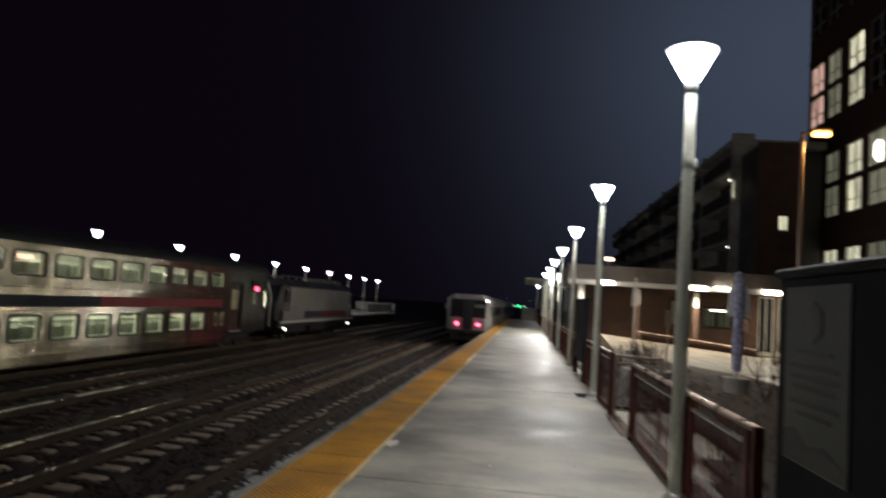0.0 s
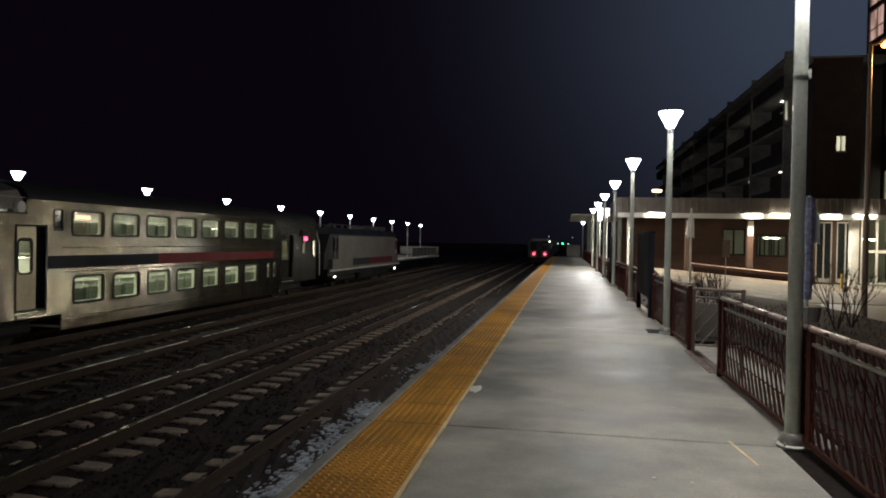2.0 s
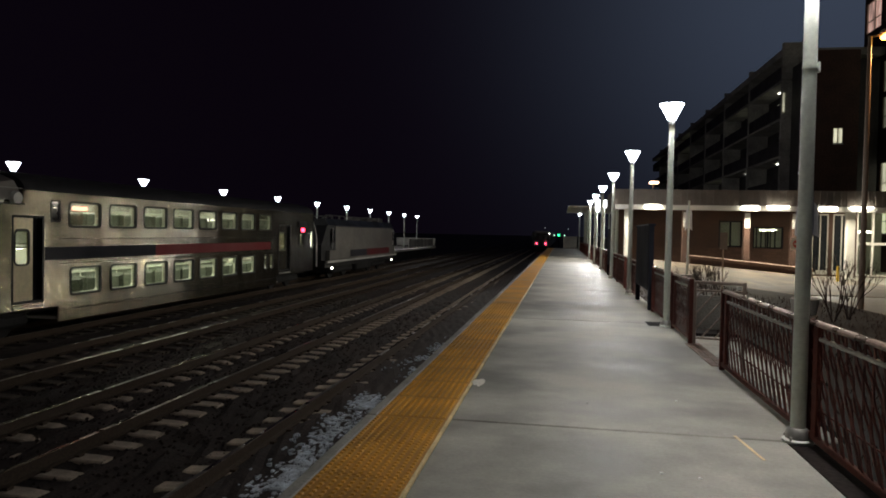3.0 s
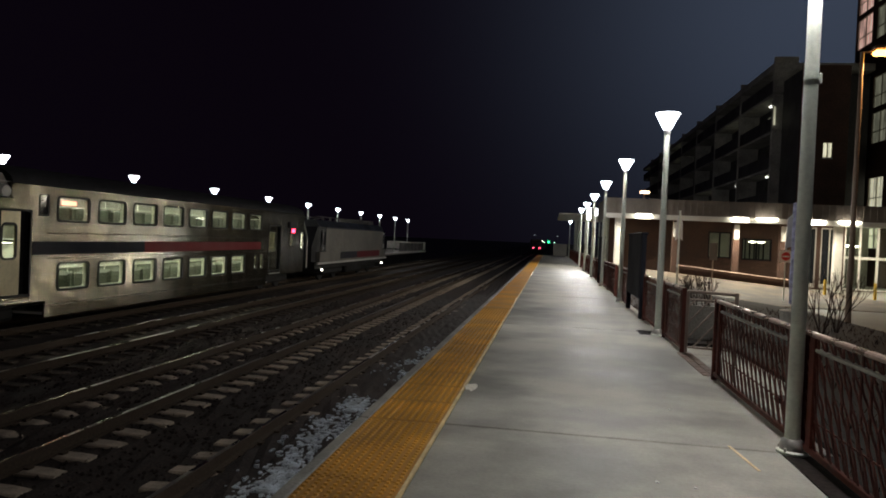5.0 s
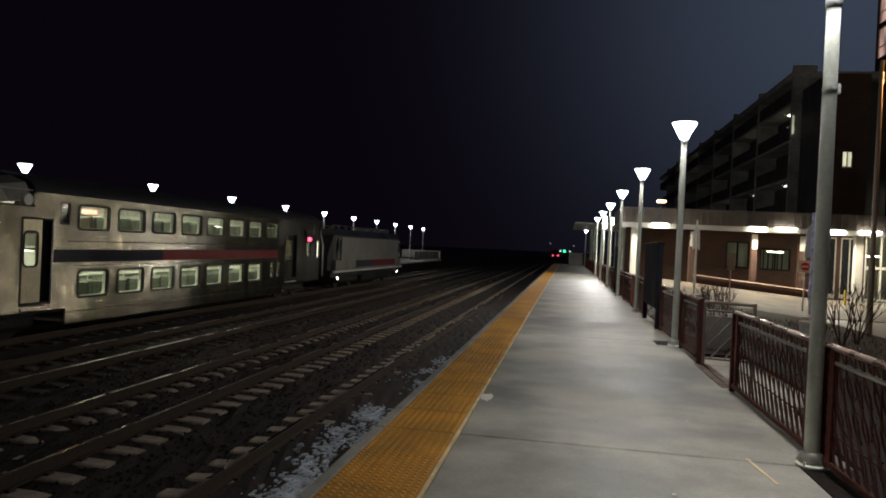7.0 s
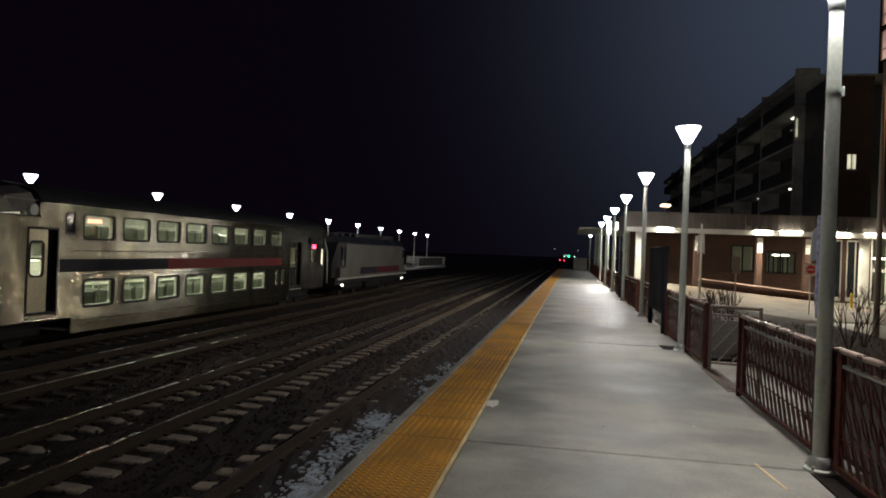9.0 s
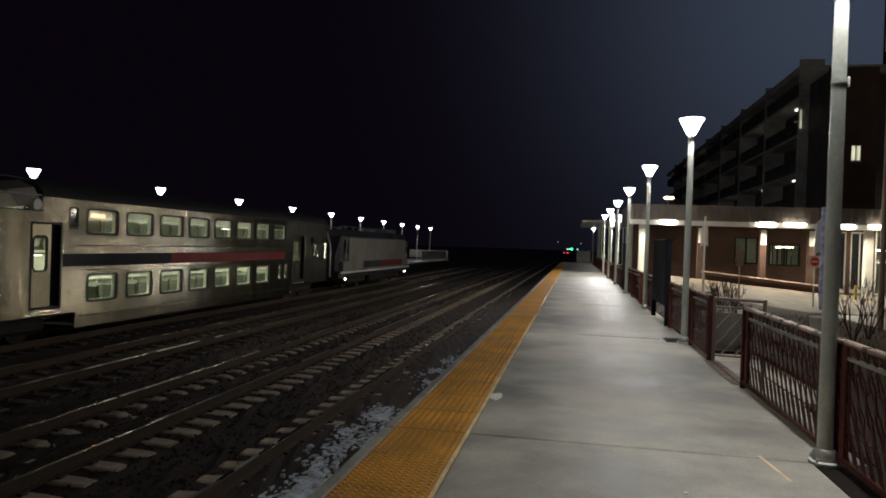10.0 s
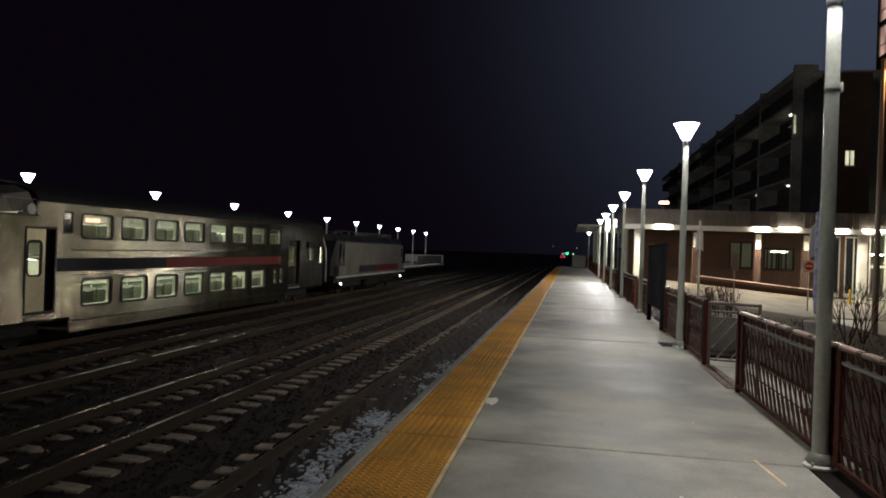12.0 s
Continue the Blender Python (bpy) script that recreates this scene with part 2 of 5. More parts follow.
M["lit_bright"] = material("lit_bulb", (0.9, 0.9, 0.8), 0.5, glow=(1.0, 0.98, 0.85), power=3.0)
M["dim_room"] = material("dim_curtain", (0.3, 0.3, 0.26), 0.7, grain=2.0, vary=0.35, glow=(0.7, 0.7, 0.5), power=0.16, stain=0.5, stain_scale=0.4, stretch=(2.5, 2.5, 0.5), folds=True)
M["pink_room"] = material("pink_curtain", (0.6, 0.45, 0.4), 0.7, grain=2.0, vary=0.35, glow=(1.0, 0.62, 0.52), power=0.42, stain=0.5, stain_scale=0.4, stretch=(2.5, 2.5, 0.5), folds=True)
M["frame_white"] = material("window_frame_paint", (0.5, 0.48, 0.42), 0.5, grain=20, vary=0.1)
M["board_black"] = material("board_black", (0.010, 0.011, 0.017), 0.7, spec=0.15, grain=20, vary=0.2, bump=0.03)
M["board_grey"] = material("board_face", (0.115, 0.125, 0.12), 0.6, grain=10, vary=0.06, stain=0.1)
M["board_ink"] = material("board_ink", (0.02, 0.022, 0.022), 0.5, grain=10, vary=0.1)
M["banner"] = material("banner_cloth", (0.40, 0.40, 0.58), 0.8, grain=8, vary=0.3, bump=0.1, stain=0.4, stain_scale=4)
M["banner_white"] = material("banner_white", (0.72, 0.72, 0.72), 0.75, grain=10, vary=0.1, stain=0.15)
M["twig"] = material("bare_twig", (0.06, 0.038, 0.028), 0.85, grain=30, vary=0.3)
M["soil"] = material("planting_soil", (0.020, 0.013, 0.010), 0.95, grain=20, vary=0.5, bump=0.6, stain=0.3)
M["sign_white"] = material("sign_white", (0.75, 0.73, 0.70), 0.4, grain=20, vary=0.05)
M["sign_red"] = material("sign_red", (0.55, 0.03, 0.03), 0.4, grain=20, vary=0.05)
M["yellow_post"] = material("bollard_yellow", (0.75, 0.50, 0.04), 0.5, grain=20, vary=0.1)
M["glass_dark"] = material("dark_window", (0.02, 0.022, 0.025), 0.12, grain=4, vary=0.2, bump=0.0)
M["insulator"] = material("roof_gear", (0.12, 0.11, 0.10), 0.6, grain=15, vary=0.2)
M["gutter"] = material("dark_strip", (0.018, 0.013, 0.012), 0.9, grain=20, vary=0.4, bump=0.4, stain=0.3, spec=0.2)
M["old_tie"] = material("old_tie", (0.10, 0.08, 0.06), 0.9, grain=30, vary=0.25, bump=0.3, stain=0.35, stain_scale=3)
M["rail_brown"] = material("railing_paint", (0.30, 0.23, 0.19), 0.45, metal=0.1, grain=30, vary=0.15, bump=0.08, stain=0.2)
M["loco_red"] = material("loco_red", (0.20, 0.032, 0.036), 0.5, grain=20, vary=0.15, stain=0.3, spec=0.25)
M["loco_navy"] = material("loco_navy", (0.05, 0.047, 0.06), 0.5, grain=20, vary=0.15, stain=0.3, spec=0.25)
M["pale_signal"] = material("pale_signal", (0.5, 0.8, 0.6), 0.3, glow=(0.55, 1.0, 0.72), power=3.0)
M["litter"] = material("litter_paper", (0.7, 0.7, 0.68), 0.7, grain=30, vary=0.1)
M["patch"] = material("cement_patch", (0.74, 0.71, 0.65), 0.6, grain=30, vary=0.2, bump=0.3)


# ---- mesh helpers ----
class Shape:
    """Vertices and faces gathered for one mesh."""

    def __init__(self):
        self.v, self.f, self.mi = [], [], []

    def add(self, verts, faces, mi=0):
        o = len(self.v)
        self.v += [tuple(p) for p in verts]
        self.f += [tuple(i + o for i in q) for q in faces]
        self.mi += [mi] * len(faces)
        return self

    def box(self, x0, x1, y0, y1, z0, z1, mi=0, m=None):
        p = [(x, y, z) for x in (x0, x1) for y in (y0, y1) for z in (z0, z1)]
        if m is not None:
            p = [m @ Vector(q) for q in p]
        return self.add(p, [(0, 1, 3, 2), (4, 6, 7, 5), (0, 4, 5, 1), (2, 3, 7, 6), (0, 2, 6, 4), (1, 5, 7, 3)], mi)

    def bevel_box(self, x0, x1, y0, y1, z0, z1, b=0.02, mi=0):
        """A box whose edges are cut at 45 degrees."""
        pts = []
        for sx, (xa, xb) in ((0, (x0, x0 + b)), (1, (x1, x1 - b))):
            for sy, (ya, yb) in ((0, (y0, y0 + b)), (1, (y1, y1 - b))):
                for sz, (za, zb) in ((0, (z0, z0 + b)), (1, (z1, z1 - b))):
                    pts += [(xa, yb, zb), (xb, ya, zb), (xb, yb, za)]
        bm = bmesh.new()
        for q in pts:
            bm.verts.new(q)
        bmesh.ops.convex_hull(bm, input=bm.verts)
        bm.verts.index_update()
        vs = [tuple(q.co) for q in bm.verts]
        fs = [tuple(q.index for q in fc.verts) for fc in bm.faces]
        bm.free()
        return self.add(vs, fs, mi)

    def tube(self, p0, p1, r0, r1=None, n=10, mi=0, caps=True):
        r1 = r0 if r1 is None else r1
        p0, p1 = Vector(p0), Vector(p1)
        d = (p1 - p0).normalized()
        a = d.orthogonal().normalized()
        b = d.cross(a)
        vs = []
        for p, r in ((p0, r0), (p1, r1)):
            for i in range(n):
                t = 2 * math.pi * i / n
                vs.append(p + r * (math.cos(t) * a + math.sin(t) * b))
        fs = [(i, (i + 1) % n, n + (i + 1) % n, n + i) for i in range(n)]
        if caps:
            fs += [tuple(range(n - 1, -1, -1)), tuple(range(n, 2 * n))]
        return self.add(vs, fs, mi)

    def lathe(self, rings, n=16, mi=0, at=(0, 0, 0)):
        vs = [(at[0] + r * math.cos(2 * math.pi * i / n), at[1] + r * math.sin(2 * math.pi * i / n), at[2] + z) for r, z in rings for i in range(n)]
        fs = []
        for k in range(len(rings) - 1):
            fs += [(k * n + i, k * n + (i + 1) % n, (k + 1) * n + (i + 1) % n, (k + 1) * n + i) for i in range(n)]
        fs += [tuple(range(n - 1, -1, -1)), tuple(range((len(rings) - 1) * n, len(rings) * n))]
        return self.add(vs, fs, mi)

    def prism(self, profile, y0, y1, mi=0, cap=True):
        """An (x, z) outline drawn out along y."""
        n = len(profile)
        vs = [(x, y, z) for y in (y0, y1) for x, z in profile]
        fs = [(i, (i + 1) % n, n + (i + 1) % n, n + i) for i in range(n)]
        if cap:
            fs += [tuple(range(n - 1, -1, -1)), tuple(range(n, 2 * n))]
        return self.add(vs, fs, mi)

    def prism_z(self, profile, z0, z1, mi=0):
        n = len(profile)
        vs = [(x, y, z) for z in (z0, z1) for x, y in profile]
        fs = [(i, (i + 1) % n, n + (i + 1) % n, n + i) for i in range(n)]
        return self.add(vs, fs + [tuple(range(n - 1, -1, -1)), tuple(range(n, 2 * n))], mi)

    def mesh(self, name, *mats):
        me = bpy.data.meshes.new(name)
        me.from_pydata(self.v, [], self.f)
        for m in mats:
            me.materials.append(m)
        if len(mats) > 1:
            me.polygons.foreach_set("material_index", self.mi)
        bm = bmesh.new()
        bm.from_mesh(me)
        bmesh.ops.recalc_face_normals(bm, faces=bm.faces)
        bm.to_mesh(me)
        bm.free()
        return me


def thing(name, label, category, at=(0, 0, 0), group="", kind=""):
    ob = new(name)
    ob.location = at
    return tagged(ob, label, category, group, kind)


def part(name, shape, mats, parent=None, label="", smooth=False, at=None):
    mats = mats if isinstance(mats, (list, tuple)) else [mats]
    me = shape if isinstance(shape, bpy.types.Mesh) else shape.mesh(name, *mats)
    if smooth:
        me.polygons.foreach_set("use_smooth", [True] * len(me.polygons))
        me.set_sharp_from_angle(angle=radians(35))
    ob = new(name, me)
    if at is not None:
        ob.location = at
    if parent is not None:
        ob.parent = parent
    return tagged(ob, label)


def solid(name, shape, mats, label, category, group="", kind="", smooth=False, at=None):
    return tagged(part(name, shape, mats, None, "", smooth, at), label, category, group, kind)


def holed(shape, x0, x1, ys, zs, holes, mi=0):
    """A wall between x0 and x1 over the span ys by zs, with openings (y0, y1, z0, z1) cut through it."""
    cy = sorted({*ys, *[min(max(h[i], ys[0]), ys[1]) for h in holes for i in (0, 1)]})
    cz = sorted({*zs, *[min(max(h[i], zs[0]), zs[1]) for h in holes for i in (2, 3)]})

    def full(i, j):
        if not (0 <= i < len(cy) - 1 and 0 <= j < len(cz) - 1):
            return False
        y, z = (cy[i] + cy[i + 1]) / 2, (cz[j] + cz[j + 1]) / 2
        return not any(h[0] < y < h[1] and h[2] < z < h[3] for h in holes)

    for i in range(len(cy) - 1):
        for j in range(len(cz) - 1):
            if not full(i, j):
                continue
            a, b, c, d = cy[i], cy[i + 1], cz[j], cz[j + 1]
            for x in (x0, x1):
                shape.add([(x, a, c), (x, b, c), (x, b, d), (x, a, d)], [(0, 1, 2, 3)], mi)
            if not full(i - 1, j):
                shape.add([(x0, a, c), (x1, a, c), (x1, a, d), (x0, a, d)], [(0, 1, 2, 3)], mi)
            if not full(i + 1, j):
                shape.add([(x0, b, c), (x1, b, c), (x1, b, d), (x0, b, d)], [(0, 1, 2, 3)], mi)
            if not full(i, j - 1):
                shape.add([(x0, a, c), (x1, a, c), (x1, b, c), (x0, b, c)], [(0, 1, 2, 3)], mi)
            if not full(i, j + 1):
                shape.add([(x0, a, d), (x1, a, d), (x1, b, d), (x0, b, d)], [(0, 1, 2, 3)], mi)
    return shape


def turned(shape, m):
    shape.v = [tuple(m @ Vector(p)) for p in shape.v]
    return shape


# ---- ground and tracks ----
RAIL = -1.22
TRACKS = (-2.32, -5.98, -9.64, -13.30)
solid("ground", Shape().add([(-900, -400, -1.75), (900, -400, -1.75), (900, 1800, -1.75), (-900, 1800, -1.75)], [(0, 1, 2, 3)]), M["ground"],
      "dark bare ground beyond the railway at night", "ground", kind="structure")


def ballast_bed():
    """One bed of crushed stone with low shoulders, uneven near the platform."""
    s = Shape()
    rng = random.Random(3)
    xs = [-0.75 - 0.13 * i for i in range(122)]
    ys = [-14 + 0.45 * i for i in range(110)] + [37 + 3 * i for i in range(20)] + [110, 160, 260, 420, 700]
    for y in ys:
        for x in xs:
            mid = min(abs(x - c) for c in TRACKS)
            z = RAIL - 0.215 - 0.05 * max(0, mid - 1.25) + rng.uniform(-0.028, 0.028)
            if abs(x - TRACKS[0]) < 0.66:
                z += 0.055
            s.v.append((x, y, z))
    n = len(xs)
    for j in range(len(ys) - 1):
        for i in range(n - 1):
            s.f.append((j * n + i, j * n + i + 1, (j + 1) * n + i + 1, (j + 1) * n + i))
    s.mi = [0] * len(s.f)
    return s


solid("ballast", ballast_bed(), M["ballast"], "dark grey crushed stone ballast under the tracks", "ballast", kind="stuff")


def loose_stones():
    s = Shape()
    rng = random.Random(8)
    for _ in range(9000):
        y = 3.5 + 26 * rng.random() ** 1.7
        x = -1.2 - 7.6 * rng.random()
        r = rng.uniform(0.018, 0.042)
        z = RAIL - 0.215 - 0.05 * max(0, min(abs(x - c) for c in TRACKS) - 1.25) + 0.008
        p = [(x + r * rng.uniform(0.6, 1.2) * a, y + r * rng.uniform(0.6, 1.2) * b, z + r * rng.uniform(0.5, 1) * c)
             for a, b, c in ((1, 0, 0), (-1, 0, 0), (0, 1, 0), (0, -1, 0), (0.2, 0.1, 1), (0, 0, -0.6))]
        s.add(p, [(0, 2, 4), (2, 1, 4), (1, 3, 4), (3, 0, 4), (2, 0, 5), (1, 2, 5), (3, 1, 5), (0, 3, 5)])
    return s


solid("loose_ballast", loose_stones(), M["stone"], "loose broken stones lying on the track bed", "stones", kind="stuff")

RAIL_PROFILE = [(-0.07, 0), (0.07, 0), (0.07, 0.015), (0.012, 0.03), (0.012, 0.13), (0.036, 0.137), (0.036, 0.168), (0.03, 0.175), (-0.03, 0.175), (-0.036, 0.168), (-0.036, 0.137), (-0.012, 0.13), (-0.012, 0.03), (-0.07, 0.015)]


def tie_shape():
    """A concrete sleeper: raised, sloping ends and a lower waist."""
    s = Shape()
    st = [(-1.28, 0.0, 0.125), (-1.05, 0.012, 0.135), (-0.45, 0.012, 0.135), (-0.25, -0.045, 0.11), (0.25, -0.045, 0.11), (0.45, 0.012, 0.135), (1.05, 0.012, 0.135), (1.28, 0.0, 0.125)]
    for x, z, w in st:
        s.v += [(x, -w, -0.2), (x, -w, z - 0.02), (x, -w + 0.025, z), (x, w - 0.025, z), (x, w, z - 0.02), (x, w, -0.2)]
    for k in range(len(st) - 1):
        s.f += [(k * 6 + i, k * 6 + i + 1, k * 6 + 7 + i, k * 6 + 6 + i) for i in range(5)]
    s.f += [(0, 1, 2, 3, 4, 5), tuple(42 + i for i in (5, 4, 3, 2, 1, 0))]
    s.mi = [0] * len(s.f)
    return s


def track(c, near_from, near_count, gap, kind="tie"):
    t = thing("railway_track", "steel rails on pale concrete sleepers in stone ballast" if kind == "tie" else "steel rails on dirty dark sleepers in stone ballast", "railway track", (c, 0, RAIL), "parallel tracks", kind="structure")
    for side in (-0.75, 0.75):
        r = part("rail", Shape().prism([(side + x, z - 0.175) for x, z in RAIL_PROFILE], -30, 900), M["rail_side"], t, "rust-brown steel rail")
        part("rail_head", Shape().box(side - 0.027, side + 0.027, -30, 900, -0.001, 0.003), M["rail_top"], r, "polished running surface of the rail")
    me = tie_shape().mesh("tie", M[kind])
    rest = Shape()
    base = tie_shape()
    rng = random.Random(int(-c * 10))
    for k in range(240):
        y = near_from + gap * k + rng.uniform(-0.012, 0.012)
        z = -0.19 + rng.uniform(-0.008, 0.006)
        if k < near_count:
            o = part("tie", me, None, t, at=(rng.uniform(-0.02, 0.02), y, z))
            o.rotation_euler = (0, 0, rng.uniform(-0.012, 0.012))
        else:
            rest.add([(p[0], p[1] + y, p[2] + z) for p in base.v], base.f)
    tagged(part("ties", rest, M[kind], t, "concrete sleepers far along the track"), kind="stuff")
    clips = Shape()
    for k in range(min(near_count, 60)):
        y = near_from + gap * k
        for side in (-0.75, 0.75):
            for q in (-1, 1):
                clips.box(side + q * 0.1 - 0.035, side + q * 0.1 + 0.035, y - 0.05, y + 0.05, -0.185, -0.145)
    tagged(part("rail_clips", clips, M["rail_side"], t, "rusty spring clips holding the rail"), kind="stuff")
    return t


for c, y0, n, gap, kind in zip(TRACKS, (3.15, 1.47, 3.49, 8), (80, 110, 70, 20), (0.585, 0.583, 0.58, 0.6), ("tie", "tie", "old_tie", "old_tie")):
    track(c, y0, n, gap, kind)


def snow_strip():
    """A lacy crust of old snow between the rails beside the platform, broken through by the stones."""
    s = Shape()
    rng = random.Random(21)
    c = 0.025
    z = RAIL - 0.150
    for j in range(int(14 / c)):
        y = 5.8 + j * c
        body = noise.noise((y * 0.42, 3.1, 0.0)) + 0.35 - max(0, y - 10) * 0.045
        for i in range(-19, 27):
            x = -2.32 + i * c
            k = 0.8 * noise.noise((x * 2.3, y * 1.4, 1.7)) + 0.95 * noise.noise((x * 15.0, y * 10.0, 5.0)) + body - abs(x + 2.2) * 0.9
            if k < 0.48:
                continue
            h = z + min(0.012, k * 0.012)
            d = [rng.uniform(-0.25, 0.25) * c for _ in range(8)]
            q = [(x - c / 2 + d[0], y - c / 2 + d[1]), (x + c / 2 + d[2], y - c / 2 + d[3]), (x + c / 2 + d[4], y + c / 2 + d[5]), (x - c / 2 + d[6], y + c / 2 + d[7])]
            s.add([(u, v, z - 0.05) for u, v in q] + [(u, v, h + rng.uniform(-0.0015, 0.0015)) for u, v in q], [(4, 5, 6, 7), (0, 1, 5, 4), (1, 2, 6, 5), (2, 3, 7, 6), (3, 0, 4, 7)])
    return s


solid("snow_remnants", snow_strip(), M["snow"], "broken crust of old snow between the rails", "snow", kind="stuff")

# ---- platform ----
PLAT = thing("platform", "wet grey concrete station platform with joints", "platform", kind="structure")
JOINT = 7.3
for k in range(-2, 12):
    a, b = 5.73 + JOINT * (k - 1), 5.73 + JOINT * k
    part("slab", Shape().bevel_box(0.034, 2.70 if k <= 0 else 3.02, a + 0.011, min(b, 86) - 0.011, -0.16, 0.0, 0.012), M["concrete"], PLAT)
    part("nosing", Shape().bevel_box(-0.715, -0.612, a + 0.005, min(b, 86) - 0.005, -0.20, -0.002, 0.015), M["nosing"], PLAT, "worn concrete edge of the platform")
# Near-black strip, almost flush with the slab, between its edge and x 3.02.
part("gutter", Shape().box(2.705, 3.02, -16, 5.715, -0.16, -0.003), M["gutter"], PLAT, "near-black strip under the fence")
part("bed", Shape().box(-0.70, 3.0, -16, 86, -0.22, -0.161), M["wall_concrete"], PLAT)
part("side_wall", Shape().box(-0.55, -0.30, -16, 86, -1.7, -0.221), M["wall_concrete"], PLAT)
part("back_wall", Shape().box(2.85, 3.0, -16, 86, -1.7, -0.221), M["wall_concrete"], PLAT)

STRIP = thing("tactile_strip", "yellow tactile warning strip along the platform edge", "tactile paving", kind="structure")
for k in range(-18, 111):
    a = 5.73 + 0.73 * k
    if a > 85.5:
        break
    part("tile", Shape().bevel_box(-0.61, 0.0, a + 0.003, a + 0.727, -0.16, 0.0, 0.004), M["yellow_base"] if 2 < a < 15.6 else M["yellow"], STRIP)
part("border", Shape().box(0.006, 0.030, -12, 86, -0.1, 0.003), M["cream"], STRIP, "cream border line of the strip")


def domes():
    s = Shape()
    for j in range(int(13.3 / 0.061)):
        y = 2.6 + 0.061 * j
        if (y - 5.73) % 0.73 < 0.02 or (y - 5.73) % 0.73 > 0.71:
            continue
        for i in range(10):
            x = -0.58 + 0.061 * i
            vs = [(x + r * a, y + r * b, z) for r, z in ((0.021, -0.001), (0.013, 0.009)) for a, b in ((1, 0), (0.5, 0.87), (-0.5, 0.87), (-1, 0), (-0.5, -0.87), (0.5, -0.87))]
            s.add(vs, [(q, (q + 1) % 6, 6 + (q + 1) % 6, 6 + q) for q in range(6)] + [tuple(range(6, 12))])
    return s


tagged(part("domes", domes(), M["dome"], STRIP, "rows of small raised domes"), kind="stuff")


def blotch(rng, x, y, rx, ry, z, n=11):
    ring = [(x + rx * rng.uniform(0.45, 1.1) * math.cos(6.283 * i / n), y + ry * rng.uniform(0.45, 1.1) * math.sin(6.283 * i / n), z) for i in range(n)]
    return Shape().prism_z([(p[0], p[1]) for p in ring], -0.01, z)


rng = random.Random(5)
solid("cement_patch", blotch(rng, 0.09, 7.22, 0.075, 0.21, 0.003), M["patch"], "pale splash of cement beside the yellow strip", "patch", at=(0, 0, 0))
for x, y, r in ((1.62, 4.75, 0.018), (1.86, 4.70, 0.015), (1.2, 6.6, 0.012), (2.05, 6.9, 0.014)):
    solid("litter_scrap", blotch(rng, x, y, r, r, 0.006, 6), M["litter"], "small pale scrap of litter on the platform", "litter", "scraps on the platform")
solid("painted_tick", turned(Shape().box(-0.012, 0.012, -0.30, 0.30, -0.01, 0.003), pose(2.36, 5.5, 0, 0, 0, 6)), M["cream"], "short worn white line painted on the concrete", "paint mark")
g = thing("drain_cover", "dark cast drain cover set in the platform by the fence", "drain cover", (2.66, 12.95, 0.0))
part("plate", Shape().bevel_box(-0.17, 0.17, -0.3, 0.3, -0.02, 0.006, 0.004), M["board_black"], g)
for i in range(5):
    part("bar", Shape().box(-0.15, 0.15, -0.25 + i * 0.11, -0.2 + i * 0.11, 0.004, 0.012), M["under"], g)

FAR = thing("far_platform", "concrete platform across the tracks", "platform", kind="structure")
part("deck", Shape().bevel_box(-20.5, -15.0, -20, 87, -0.45, -0.25, 0.02), M["concrete"], FAR)
part("edge", Shape().box(-15.0, -14.95, -20, 87, -0.40, -0.24), M["stripe_white"], FAR, "pale edge of the far platform")
# White band added so that the deck's edge reads as lamplit.
part("edge_band", Shape().box(-15.45, -15.02, -20, 87, -0.26, -0.244), M["stripe_white"], FAR, "white band added in place of lamplight on the far edge")
part("side_wall", Shape().box(-15.9, -15.6, -20, 87, -1.7, -0.45), M["under"], FAR)

# ---- platform lamps ----
def lamp_post():
    t = thing("platform_lamp", "grey post-top lamp with a glowing inverted cone head", "lamp post", (0, 0, 0), "platform lamps")
    part("base_plate", Shape().lathe([(0.115, 0), (0.115, 0.02), (0.1, 0.03)], 14), M["pole"], t)
    part("base_cover", Shape().lathe([(0.092, 0.03), (0.095, 0.06), (0.08, 0.10), (0.064, 0.115)], 14), M["rail_metal"], t, "pale weathered base cover", smooth=True)
    for i in range(4):
        a = math.pi / 4 + i * math.pi / 2
        part("bolt", Shape().tube((0.103 * math.cos(a), 0.103 * math.sin(a), 0.02), (0.103 * math.cos(a), 0.103 * math.sin(a), 0.05), 0.011, n=6), M["rail_metal"], t)
    part("pole", Shape().lathe([(0.057, 0.03), (0.055, 1.2), (0.05, 3.58)], 18), M["pole"], t, smooth=True)
    part("collar", Shape().lathe([(0.052, 3.54), (0.060, 3.56), (0.060, 3.62), (0.052, 3.64)], 14), M["lamp_metal"], t, smooth=True)
    d = part("diffuser", Shape().lathe([(0.05, 3.635), (0.075, 3.655), (0.205, 3.90), (0.205, 3.915)], 20), M["lamp_glow"], t, "bright white glowing cone", smooth=True)
    d.visible_shadow = False
    part("cap", Shape().lathe([(0.225, 3.916), (0.23, 3.925), (0.17, 3.945), (0.04, 3.965)], 20), M["lamp_metal"], t, "flat metal lid", smooth=True)
    for i in range(4):
        a = i * math.pi / 2 + 0.5
        part("rib", Shape().tube((0.07 * math.cos(a), 0.07 * math.sin(a), 3.64), (0.215 * math.cos(a), 0.215 * math.sin(a), 3.92), 0.008, n=5), M["lamp_metal"], t)
    return t


